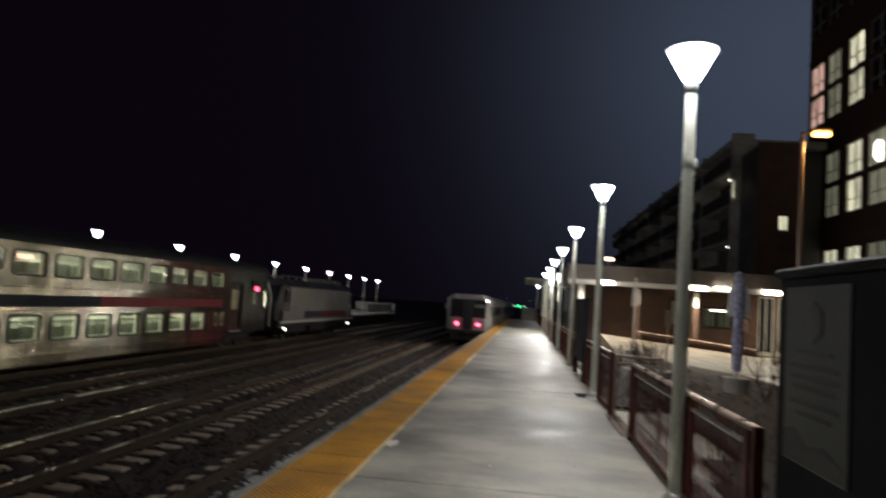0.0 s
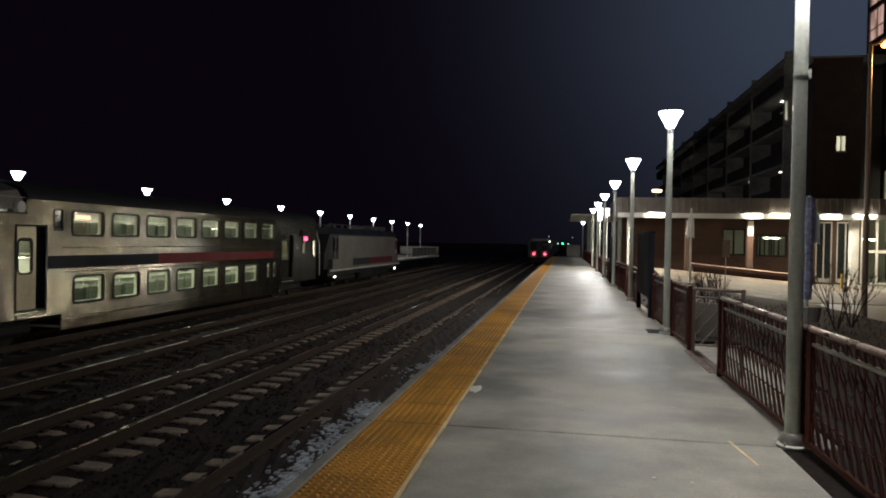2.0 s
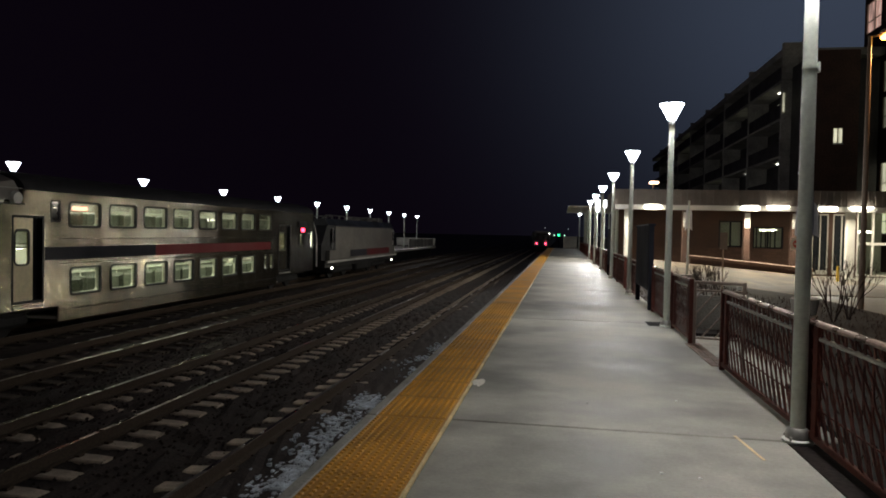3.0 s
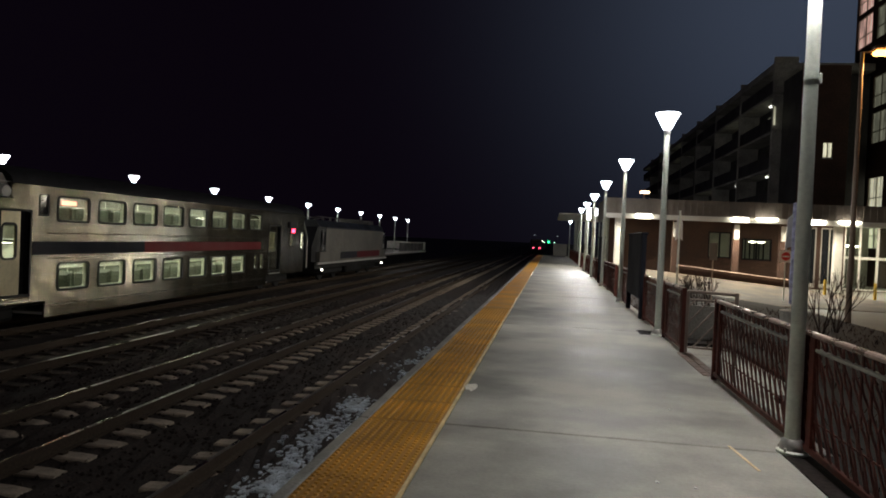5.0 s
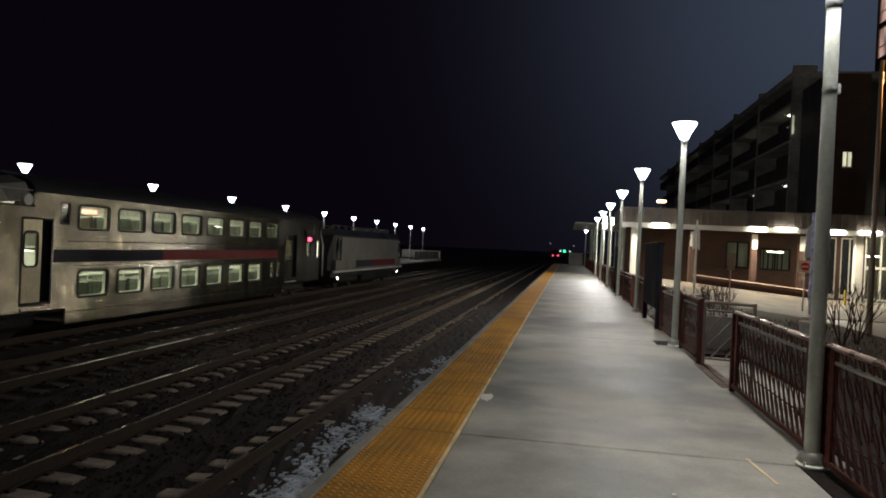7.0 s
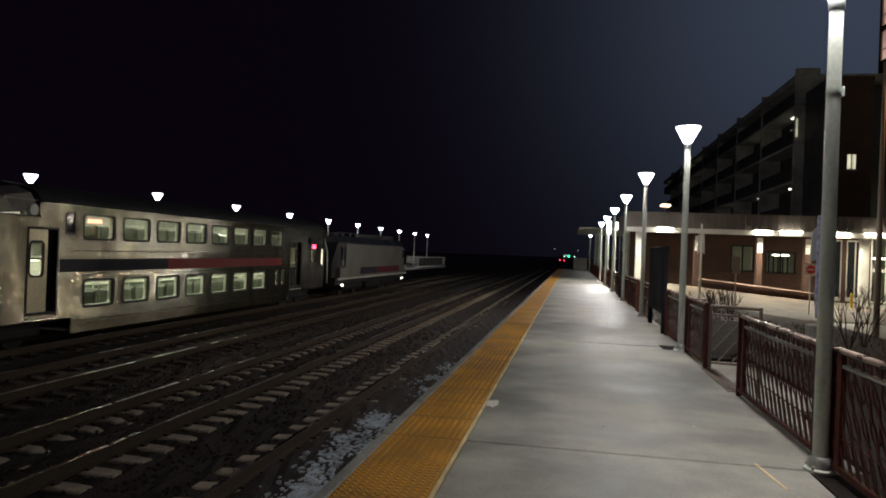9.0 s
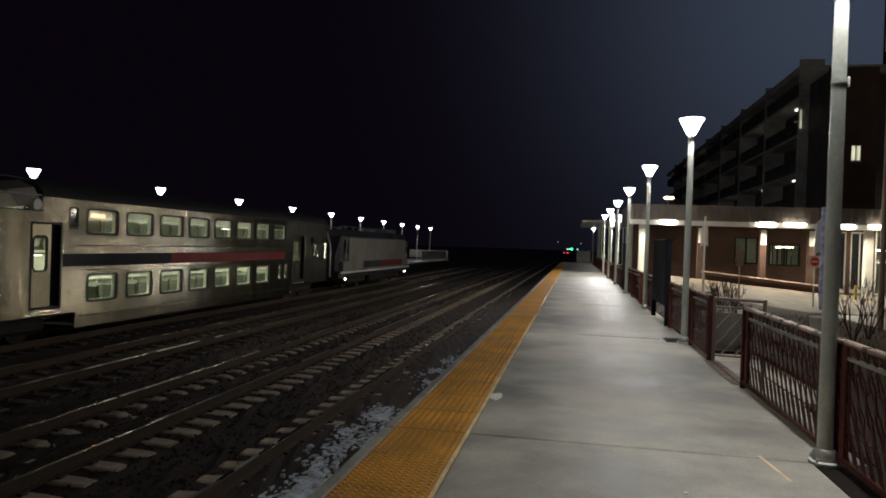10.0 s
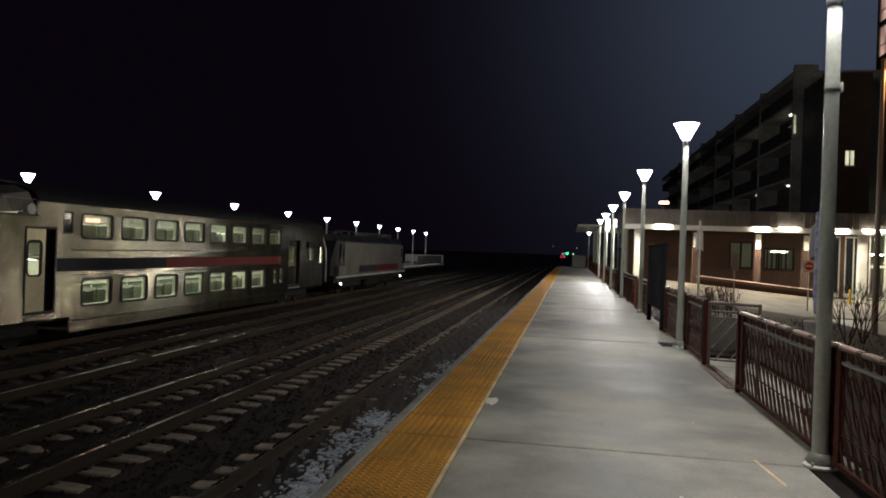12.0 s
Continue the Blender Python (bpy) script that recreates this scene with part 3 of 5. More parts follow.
def lamp_light(x, y, z, w):
    li = bpy.data.lights.new("lamp_light", "POINT")
    li.energy, li.color, li.shadow_soft_size = w, LAMP_COL, 0.14
    o = new("lamp_light", li)
    o.location = (x, y, z)


def pool_light(x, y, z):
    li = bpy.data.lights.new("lamp_pool", "SPOT")
    li.energy, li.color, li.shadow_soft_size = POOL_W, LAMP_COL, 0.16
    li.spot_size, li.spot_blend = radians(118), 1.0
    o = new("lamp_pool", li)
    o.location = (x, y, z)


post = lamp_post()
post.location = (2.785, 5.75, 0)
lamp_light(2.785, 5.75, 3.80, LAMP_W)
pool_light(2.785, 5.75, 3.80)
for k in (*range(1, 7), 10):
    y = 5.75 + 6.89 * k
    copy_thing(post, pose(2.785, y, 0, 0, 0, 37 * k))
    lamp_light(2.785, y, 3.80, LAMP_W)
    if k < 7:
        pool_light(2.785, y, 3.80)
for k in range(-4, 10):
    y = 19.25 + 6.89 * k
    copy_thing(post, pose(-16.25, y, -0.38, 0, 0, 23 * k))
    if k >= -3:
        lamp_light(-16.25, y, 3.42, LAMP_W * 0.8)
lb = thing("conduit_box", "small grey junction box strapped to the lamp pole", "junction box", (2.785, 5.75, 2.92))
part("body", Shape().bevel_box(0.052, 0.075, -0.02, 0.02, -0.04, 0.04, 0.006), M["pole"], lb)
part("strap", Shape().lathe([(0.056, -0.012), (0.056, 0.012)], 12), M["pole"], lb)

# ---- fence along the platform ----
FX = 2.86


def strip_bar(x, pts, w):
    """A flat bar, 8 mm thick, through the (y, z) points."""
    s = Shape()
    vs = []
    for y, z in pts:
        vs += [(x - 0.004, y - w, z), (x + 0.004, y - w, z), (x + 0.004, y + w, z), (x - 0.004, y + w, z)]
    fs = [(0, 1, 2, 3), tuple(4 * (len(pts) - 1) + i for i in (3, 2, 1, 0))]
    for k in range(len(pts) - 1):
        fs += [(4 * k + i, 4 * k + (i + 1) % 4, 4 * k + 4 + (i + 1) % 4, 4 * k + 4 + i) for i in range(4)]
    return s.add(vs, fs)


def fence_panel(y0, y1, seed, detail=True, label="rust-brown metal fence panel with slanting reed-like bars"):
    rng = random.Random(seed)
    t = thing("fence_panel", label, "fence", (FX, y0, 0), "fence panels along the platform")
    n = y1 - y0
    for y in (0.025, n - 0.025):
        part("post", Shape().bevel_box(-0.03, 0.03, y - 0.025, y + 0.025, 0, 0.97, 0.006), M["fence"], t)
    inset = 0.2 if n > 1.2 else 0.12
    for y in (inset, n - inset):
        part("stile", Shape().bevel_box(-0.02, 0.02, y - 0.05, y + 0.05, 0.05, 0.93, 0.006), M["fence"], t)
    part("top_rail", Shape().bevel_box(-0.03, 0.035, 0.051, n - 0.051, 0.93, 0.968, 0.012), M["fence_top"], t, "worn shiny top rail")
    part("middle_rail", Shape().bevel_box(-0.018, 0.022, inset + 0.051, n - inset - 0.051, 0.825, 0.855, 0.008), M["rail_metal"], t, "pale second rail below the top rail")
    part("bottom_rail", Shape().bevel_box(-0.022, 0.022, 0.051, n - 0.051, 0.05, 0.10, 0.006), M["fence"], t)
    step = 0.072 if detail else 0.13
    rise = 0.828
    for j in range(-int(0.5 / step), int((n - 0.1) / step)):
        y = 0.07 + j * step
        lean, turn = 0.60 + rng.uniform(-0.02, 0.02), math.pi * (j % 2) + rng.uniform(-0.3, 0.3)
        m = 18 if detail else 5
        pts = []
        for i in range(m + 1):
            z = 0.095 + rise * i / m
            pts.append((y + lean * (z - 0.095) + (0.006 + 0.016 * min(1, max(0, (z - 0.2) / 0.3))) * math.sin((z - 0.3) / 0.23 * 2 * math.pi + turn), z))
        pts = [(a, b) for a, b in pts if 0.06 < a < n - 0.06]
        if len(pts) < 3:
            continue
        part("bar", strip_bar(0.0045 if j % 2 else -0.0045, pts, 0.0135), M["fence"], t)
    if detail:
        part("tie_bar", Shape().box(-0.004, 0.004, inset + 0.05, n - inset - 0.05, 0.30, 0.312), M["fence"], t)
    return t


fence_panel(3.96, 5.80, 1)
fence_panel(5.9, 8.72, 2)
fence_panel(10.75, 12.45, 3)
fence_panel(12.8, 15.1, 4)
a = 18.3
k = 5
while a < 74:
    b = a + 2.75
    fence_panel(a, b, k, a < 30)
    a, k = b + (0.6 if k % 2 else 0.15), k + 1


def stair_rail():
    t = thing("stair_railing", "brown-grey metal railing with slanting bars beside the steps", "railing", (2.92, 10.82, 0))
    for x in (0.0, 0.70):
        part("post", Shape().bevel_box(x - 0.025, x + 0.025, -0.025, 0.025, -0.9 if x else 0, 0.93, 0.006), M["rail_brown"], t)
    part("top_rail", Shape().tube((0, 0, 0.92), (0.72, 0, 0.90), 0.024, n=8), M["rail_brown"], t)
    part("middle_rail", Shape().tube((0, 0, 0.80), (0.72, 0, 0.78), 0.016, n=8), M["rail_brown"], t)
    part("bottom_rail", Shape().tube((0, 0, 0.08), (0.72, 0, 0.06), 0.016, n=8), M["rail_brown"], t)
    for j in range(6):
        x = -0.5 + j * 0.2
        a0, a1 = max(x, 0.02), min(x + 0.62, 0.70)
        part("bar", Shape().tube((a0, 0, 0.08 + (a0 - x) / 0.62 * 0.72), (a1, 0, 0.08 + (a1 - x) / 0.62 * 0.72), 0.013, n=6), M["rail_brown"], t)


stair_rail()
pv = thing("paver_threshold", "row of brown brick pavers at the head of the steps", "paving", (2.78, 8.9, 0), kind="structure")
for i in range(9):
    for j in range(2):
        part("paver", Shape().bevel_box(0.004 + 0.105 * j, 0.104 + 0.105 * j, 0.205 * i + 0.003, 0.205 * i + 0.2, -0.02, 0.006 + 0.002 * ((i + j) % 2), 0.004), M["paver"], pv)
st = thing("platform_steps", "concrete steps leading down from the platform", "steps", (3.0, 8.9, 0))
for i in range(5):
    part("step", Shape().bevel_box(0.02 + 0.26 * i, 0.02 + 0.26 * (i + 1), 0, 1.8, -1.5, -0.168 * (i + 1), 0.012), M["wall_concrete"], st)


def notice_board(y0, y1, face=True):
    t = thing("notice_board", "black framed notice board with a grey information panel" if face else "black notice board on two legs, seen from the side", "notice board", (2.84, y0, 0), "notice boards on the platform")
    n = y1 - y0
    for y in (0.05, n - 0.05):
        part("leg", Shape().bevel_box(-0.05, 0.05, y - 0.05, y + 0.05, 0, 1.84, 0.01), M["board_black"], t)
    part("case", Shape().bevel_box(-0.06, 0.06, 0.1, n - 0.1, 0.42, 1.82, 0.012), M["board_black"], t)
    part("lid", Shape().bevel_box(-0.08, 0.08, -0.02, n + 0.02, 1.82, 1.87, 0.015), M["board_black"], t)
    if face:
        p = part("poster", Shape().box(-0.068, -0.062, n - 0.84, n - 0.14, 0.93, 1.77), M["board_grey"], t, "pale grey printed panel")
        part("emblem", Shape().lathe([(0.10, -0.002), (0.10, 0.002)], 6), M["board_ink"], p, "small dark emblem").matrix_basis = pose(-0.071, n - 0.49, 1.60, 0, 90, 0)
        for k, (w, z) in enumerate(((0.40, 1.45), (0.52, 1.38), (0.52, 1.33), (0.46, 1.28), (0.52, 1.21), (0.38, 1.16))):
            part("text_line", Shape().box(-0.072, -0.069, n - 0.49 - w / 2, n - 0.49 + w / 2, z, z + 0.022), M["board_ink"], p)
        s = Shape()
        s.add([(-0.072, n - 0.83, 0.94), (-0.072, n - 0.15, 0.94), (-0.072, n - 0.15, 1.07), (-0.072, n - 0.3, 1.10), (-0.072, n - 0.45, 1.03), (-0.072, n - 0.62, 1.06), (-0.072, n - 0.83, 1.0)], [(0, 1, 2, 3, 4, 5, 6)])
        part("picture", s, M["board_ink"], p, "dark skyline picture at the foot of the panel")
    return t


notice_board(2.22, 3.49)
notice_board(15.35, 17.9, False)
notice_board(27.2, 28.9, False)

# ---- double-deck coaches ----
SIDE = 1.52


def rounded_frame(x0, x1, span, w, r):
    """A flat ring with rounded corners round a window: span is its outer (y0, y1, z0, z1), w its width."""
    def ring(a, b, c, d, r):
        out = []
        for cy, cz, q in ((b - r, d - r, 0), (a + r, d - r, 1), (a + r, c + r, 2), (b - r, c + r, 3)):
            for i in range(5):
                t = math.pi / 2 * (q + i / 4)
                out.append((cy + r * math.cos(t), cz + r * math.sin(t)))
        return out

    a, b, c, d = span
    o, k = ring(a, b, c, d, r), ring(a + w, b - w, c + w, d - w, r * 0.8)
    n = len(o)
    vs = [(x, y, z) for x in (x0, x1) for loop in (o, k) for y, z in loop]
    fs = []
    for i in range(n):
        j = (i + 1) % n
        fs += [(i, j, n + j, n + i), (2 * n + i, 3 * n + i, 3 * n + j, 2 * n + j), (i, 2 * n + i, 2 * n + j, j), (n + i, n + j, 3 * n + j, 3 * n + i)]
    return Shape().add(vs, fs)


def coach(y0, y1, low0, low1, up, lo, doors, extras, sign):
    """A bilevel coach; coordinates along the track are the plan's own."""
    t = thing("bilevel_coach", "stainless double-deck coach, lit windows, navy and red stripe", "railway coach", (TRACKS[3], 0, 0), "standing train")
    W, H = 1.23, 0.62
    holes = [(a, a + W, 1.55, 2.18) for a in up] + [(a, a + W - 0.03, -0.24, 0.45) for a in lo]
    holes += [(a, b, -0.28, 1.74) for a, b, _ in doors] + [e[:4] for e in extras]
    s = Shape()
    low_end = 14.58 if sign else y0
    holed(s, SIDE - 0.06, SIDE, (y0, y1), (-0.50, 2.40), holes + ([(y0, low_end, 2.06, 2.40)] if sign else []))
    part("side_wall", s, M["steel"], t)
    s = Shape()
    s.prism([(SIDE, -0.501), (SIDE - 0.05, -0.501), (SIDE - 0.05, -0.91), (SIDE - 0.005, -0.91)], low0, low1)
    part("skirt", s, M["steel"], t, "low skirt between the bogies")
    part("far_wall", Shape().box(-SIDE, -SIDE + 0.05, y0, y1, -0.6, 2.4), M["steel"], t)
    for y in (y0, y1 - 0.05):
        part("end_wall", Shape().box(-SIDE + 0.05, SIDE - 0.06, y, y + 0.05, -0.5, 2.55), M["steel"], t)
    arc = [(SIDE * math.cos(a) ** 0.8 if math.cos(a) > 0 else -SIDE * abs(math.cos(a)) ** 0.8, 2.401 + 0.52 * math.sin(a)) for a in [math.pi * i / 16 for i in range(17)]]
    part("roof", Shape().prism(arc, low_end, y1), M["roof_dark"], t, "dark grimy curved roof", smooth=True)
    part("gutter", Shape().box(SIDE, SIDE + 0.03, low_end, y1, 2.37, 2.41), M["steel"], t)
    if sign:
        part("roof_spine", Shape().prism([(x * 0.62, z) for x, z in arc], y0, low_end - 0.002), M["roof_dark"], t, "narrower roof over the coach end", smooth=True)
        part("roof_well", Shape().box(-SIDE + 0.05, SIDE - 0.07, y0, low_end - 0.003, 2.0, 2.05), M["roof_dark"], t, "dark recess in the roof end")
        part("roof_bulkhead", Shape().box(0.98, SIDE, low_end - 0.04, low_end - 0.004, 2.07, 2.42), M["steel"], t)
        part("well_lip", Shape().box(SIDE - 0.06, SIDE + 0.02, y0, low_end, 2.045, 2.075), M["roof_dark"], t)
        part("cowl", Shape().add([(1.0, 13.75, 2.08), (1.50, 13.84, 2.12), (1.50, 14.55, 2.22), (1.0, 14.55, 2.2), (0.95, 13.45, 2.66), (1.36, 13.62, 2.50), (1.36, 14.42, 2.62), (0.95, 14.42, 2.78)],
                                 [(0, 1, 2, 3), (7, 6, 5, 4), (0, 4, 5, 1), (1, 5, 6, 2), (2, 6, 7, 3), (3, 7, 4, 0)]), M["loco_grey"], t, "grey sloping cowl over the coach end")
        part("fairing", Shape().tube((1.44, 14.36, 2.2), (1.54, 14.36, 2.2), 0.17, 0.14, n=16), M["reveal"], t, "pale rounded fairing under the cowl")
        part("end_cable", Shape().tube((SIDE - 0.12, 34.2, 2.2), (SIDE - 0.08, 34.78, 1.3), 0.045, n=8).tube((SIDE - 0.08, 34.78, 1.3), (SIDE - 0.08, 34.86, -0.35), 0.045, n=8), M["rail_metal"], t, "pale bent cable at the coach end")
    # stripe: navy, then red
    mid = low0 + (low1 - low0) * 0.31
    part("navy_stripe", Shape().box(SIDE, SIDE + 0.006, low0 - 0.5, mid, 0.69, 1.01), M["stripe_dark"], t, "navy stripe")
    part("red_stripe", Shape().box(SIDE, SIDE + 0.006, mid, low1 - 0.7, 0.69, 1.01), M["stripe_red"], t, "red stripe")
    for z in (-0.62, 0.58, 1.22):
        part("seam", Shape().box(SIDE, SIDE + 0.004, low0, low1, z, z + 0.015), M["under"], t)
    for a, b, c, d in holes[:len(up) + len(lo)] + [e[:4] for e in extras]:
        w = 0.02
        big = b - a > 0.6
        win = part("window", rounded_frame(SIDE - 0.03, SIDE + 0.014, (a - 0.03, b + 0.03, c - 0.03, d + 0.03), 0.05 if big else 0.035, 0.12 if big else 0.06), M["rubber"], t, "window in a black rubber frame")
        pane = part("pane", Shape().box(SIDE - 0.02, SIDE - 0.012, a + w, b - w, c + w, d - w), M["pane"] if big or c < 1.6 else M["glass_dark"], win)
        pane.visible_shadow = False
        if big:
            part("reveal", rounded_frame(SIDE - 0.15, SIDE - 0.061, (a - 0.06, b + 0.06, c - 0.06, d + 0.06), 0.09, 0.12), M["reveal"], win, "pale lining round the window")
    for a, b, leaf_mat in doors:
        fr = Shape()
        holed(fr, SIDE - 0.2, SIDE + 0.008, (a - 0.05, b + 0.05), (-0.34, 1.79), [(a, b, -0.28, 1.74)])
        part("door_frame", fr, M["rubber"], t)
        e = b - 0.22
        part("door_pocket", Shape().box(SIDE - 0.2, SIDE - 0.15, e - 0.02, b, -0.28, 1.74), M["rubber"], t)
        leaf = Shape()
        holed(leaf, SIDE - 0.13, SIDE - 0.08, (a, e), (-0.28, 1.74), [(a + 0.14, e - 0.14, 0.62, 1.42)])
        d = part("door", leaf, M[leaf_mat], t, "sliding door with a tall window")
        part("door_seal", rounded_frame(SIDE - 0.085, SIDE - 0.07, (a + 0.10, e - 0.10, 0.57, 1.47), 0.05, 0.13), M["rubber"], d)
        g = part("pane", Shape().box(SIDE - 0.11, SIDE - 0.10, a + 0.14, e - 0.14, 0.62, 1.42), M["pane"], d)
        g.visible_shadow = False
        part("step", Shape().bevel_box(SIDE - 0.1, SIDE + 0.05, a, b, -0.46, -0.40, 0.01), M["rail_metal"], t)
    # inside
    part("upper_deck", Shape().box(-SIDE + 0.06, SIDE - 0.07, low0, low1 + 0.3, 0.94, 1.0), M["interior"], t)
    part("lower_deck", Shape().box(-SIDE + 0.06, SIDE - 0.07, low0, low1 + 0.3, -0.85, -0.80), M["interior"], t)
    part("end_deck", Shape().box(-SIDE + 0.06, SIDE - 0.07, y0 + 0.06, low0 - 0.01, -0.36, -0.30), M["interior"], t)
    part("end_deck", Shape().box(-SIDE + 0.06, SIDE - 0.07, low1 + 0.31, y1 - 0.06, -0.36, -0.30), M["interior"], t)
    part("inner_lining", Shape().box(-SIDE + 0.055, -SIDE + 0.06, y0 + 0.06, y1 - 0.06, -0.8, 2.4), M["interior"], t)
    for z in (0.93, 2.42):
        for x in (-0.5, 0.55):
            part("light_strip", Shape().box(x - 0.09, x + 0.09, low0 + 0.3, low1 + 0.1, z - 0.035, z - 0.005), M["int_light"], t, "glowing ceiling light")
    for a in (y0 + 0.3, low1 + 0.6):
        part("vestibule_light", Shape().box(-0.4, 0.6, a, a + 1.6, 2.37, 2.40), M["int_light"], t, "glowing ceiling light")
    rng = random.Random(int(y1))
    part("ceiling", Shape().box(-SIDE + 0.06, SIDE - 0.07, y0 + 0.06, y1 - 0.06, 2.43, 2.45), M["interior"], t)
    se = Shape().bevel_box(-0.24, 0.24, -0.06, 0.06, 0.42, 0.93, 0.04)
    se.bevel_box(-0.24, 0.24, 0.0, 0.46, 0.36, 0.46, 0.03)
    me = se.mesh("seat", M["seat"])
    for base, a, b in ((1.0, low0 + 0.3, low1), (-0.80, low0 + 0.3, low1 - 0.6)):
        y = a
        while y < b:
            for x in (1.08, 0.6, -0.7, -1.15):
                part("seat", me, None, t, at=(x, y, base))
            y += 0.84
    # luggage racks, grab poles and seat-back handles
    for base, a, b in ((1.0, low0 + 0.3, low1), (-0.80, low0 + 0.3, low1 - 0.6)):
        top = 0.98 if base > 0 else 1.12
        for x0, x1 in ((1.12, 1.40), (-1.42, -1.12)):
            for k in range(4):
                x = x0 + (x1 - x0) * k / 3
                part("rack_rail", Shape().tube((x, a, base + top), (x, b, base + top), 0.016, n=6), M["reveal"], t)
        y = a + 0.4
        while y < b:
            tilt = rng.uniform(-0.05, 0.05)
            part("grab_pole", Shape().tube((0.3, y, base), (0.3, y + tilt, base + 1.38), 0.02, n=6), M["rail_metal"], t)
            if rng.random() < 0.75:
                w = rng.uniform(0.12, 0.34)
                part("notice_panel", Shape().bevel_box(-1.455, -1.44, y - w, y + w, base + rng.uniform(0.75, 0.9), base + rng.uniform(1.0, 1.3), 0.004), M[rng.choice(["rubber", "stripe_white", "int_panel"])], t)
            y += 1.68
    # bogies
    for yc in (y0 + 2.8 if y0 > 0 else low0 - 2.3, y1 - 2.6):
        if yc < y0 + 1:
            yc = y0 + 1.2
        b = part("bogie", Shape().bevel_box(-1.15, 1.15, yc - 1.5, yc + 1.5, -0.95, -0.62, 0.08), M["under"], t)
        for w in (-0.95, 0.95):
            for x in (-0.75, 0.75):
                part("wheel", Shape().tube((x - 0.06, yc + w, -0.80), (x + 0.06, yc + w, -0.80), 0.42, n=20), M["under"], b)
    part("underframe", Shape().box(-1.2, 1.2, y0 + 0.2, y1 - 0.2, -0.62, -0.5), M["under"], t)
    if sign:
        part("destination_sign", Shape().box(SIDE - 0.10, SIDE - 0.06, up[0] + 0.26, up[0] + 0.78, 1.98, 2.08), M["led_orange"], t, "glowing orange destination display")
    return t


U = [16.10 + 1.644 * i for i in range(8)]
Lw = [16.17 + 1.644 * i for i in range(7)]
main = coach(10.9, 34.1, 15.75, 29.5, U, Lw, [(14.24, 15.16, "door_leaf"), (29.74, 31.0, "steel")],
             [(11.9, 13.2, 0.60, 1.26), (15.46, 15.74, 1.68, 2.18), (28.15, 28.42, -0.12, 0.45), (28.78, 29.05, -0.12, 0.45), (32.2, 32.62, 0.86, 1.36), (33.7, 33.98, 0.66, 1.48)], True)
part("vestibule_lamp", Shape().box(SIDE - 0.075, SIDE - 0.065, 33.74, 33.94, 0.7, 1.44), M["led_white"], main, "bright lamp behind the end window")
part("marker_housing", Shape().bevel_box(SIDE, SIDE + 0.04, 32.28, 32.80, 1.45, 1.69, 0.01), M["rubber"], main)
part("marker_light", Shape().bevel_box(SIDE + 0.03, SIDE + 0.05, 32.32, 32.76, 1.48, 1.66, 0.006), M["led_red"], main, "glowing red marker light")
# Added lid, no part of the coach: covers the light instead of switching it off.
OFF_LID = part("marker_shutter", Shape().box(0, 0.012, -0.50, 0.42, -0.15, 0.15).box(-0.054, 0, -0.50, -0.47, -0.15, 0.15).box(-0.054, 0, 0.39, 0.42, -0.15, 0.15).box(-0.054, 0, -0.47, 0.39, 0.125, 0.15).box(-0.054, 0, -0.47, 0.39, -0.15, -0.125), M["roof_dark"], main, "dark lid added to hide the marker light going out", at=(SIDE + 0.056, 32.54, 1.85))
coach(-15.2, 10.72, -9.0, 6.0, [-8.6 + 1.644 * i for i in range(8)], [-8.5 + 1.644 * i for i in range(8)], [(6.4, 7.3, "door_leaf")], [(8.9, 10.2, 0.60, 1.26)], False)
gw = thing("coach_gangway", "dark rubber gangway joining two coaches", "gangway", (TRACKS[3], 10.73, 0), "standing train")
for i in range(3):
    part("fold", Shape().bevel_box(-1.4, 1.4, 0.005 + 0.055 * i, 0.05 + 0.055 * i, -0.3, 2.35, 0.015), M["roof_dark"], gw)


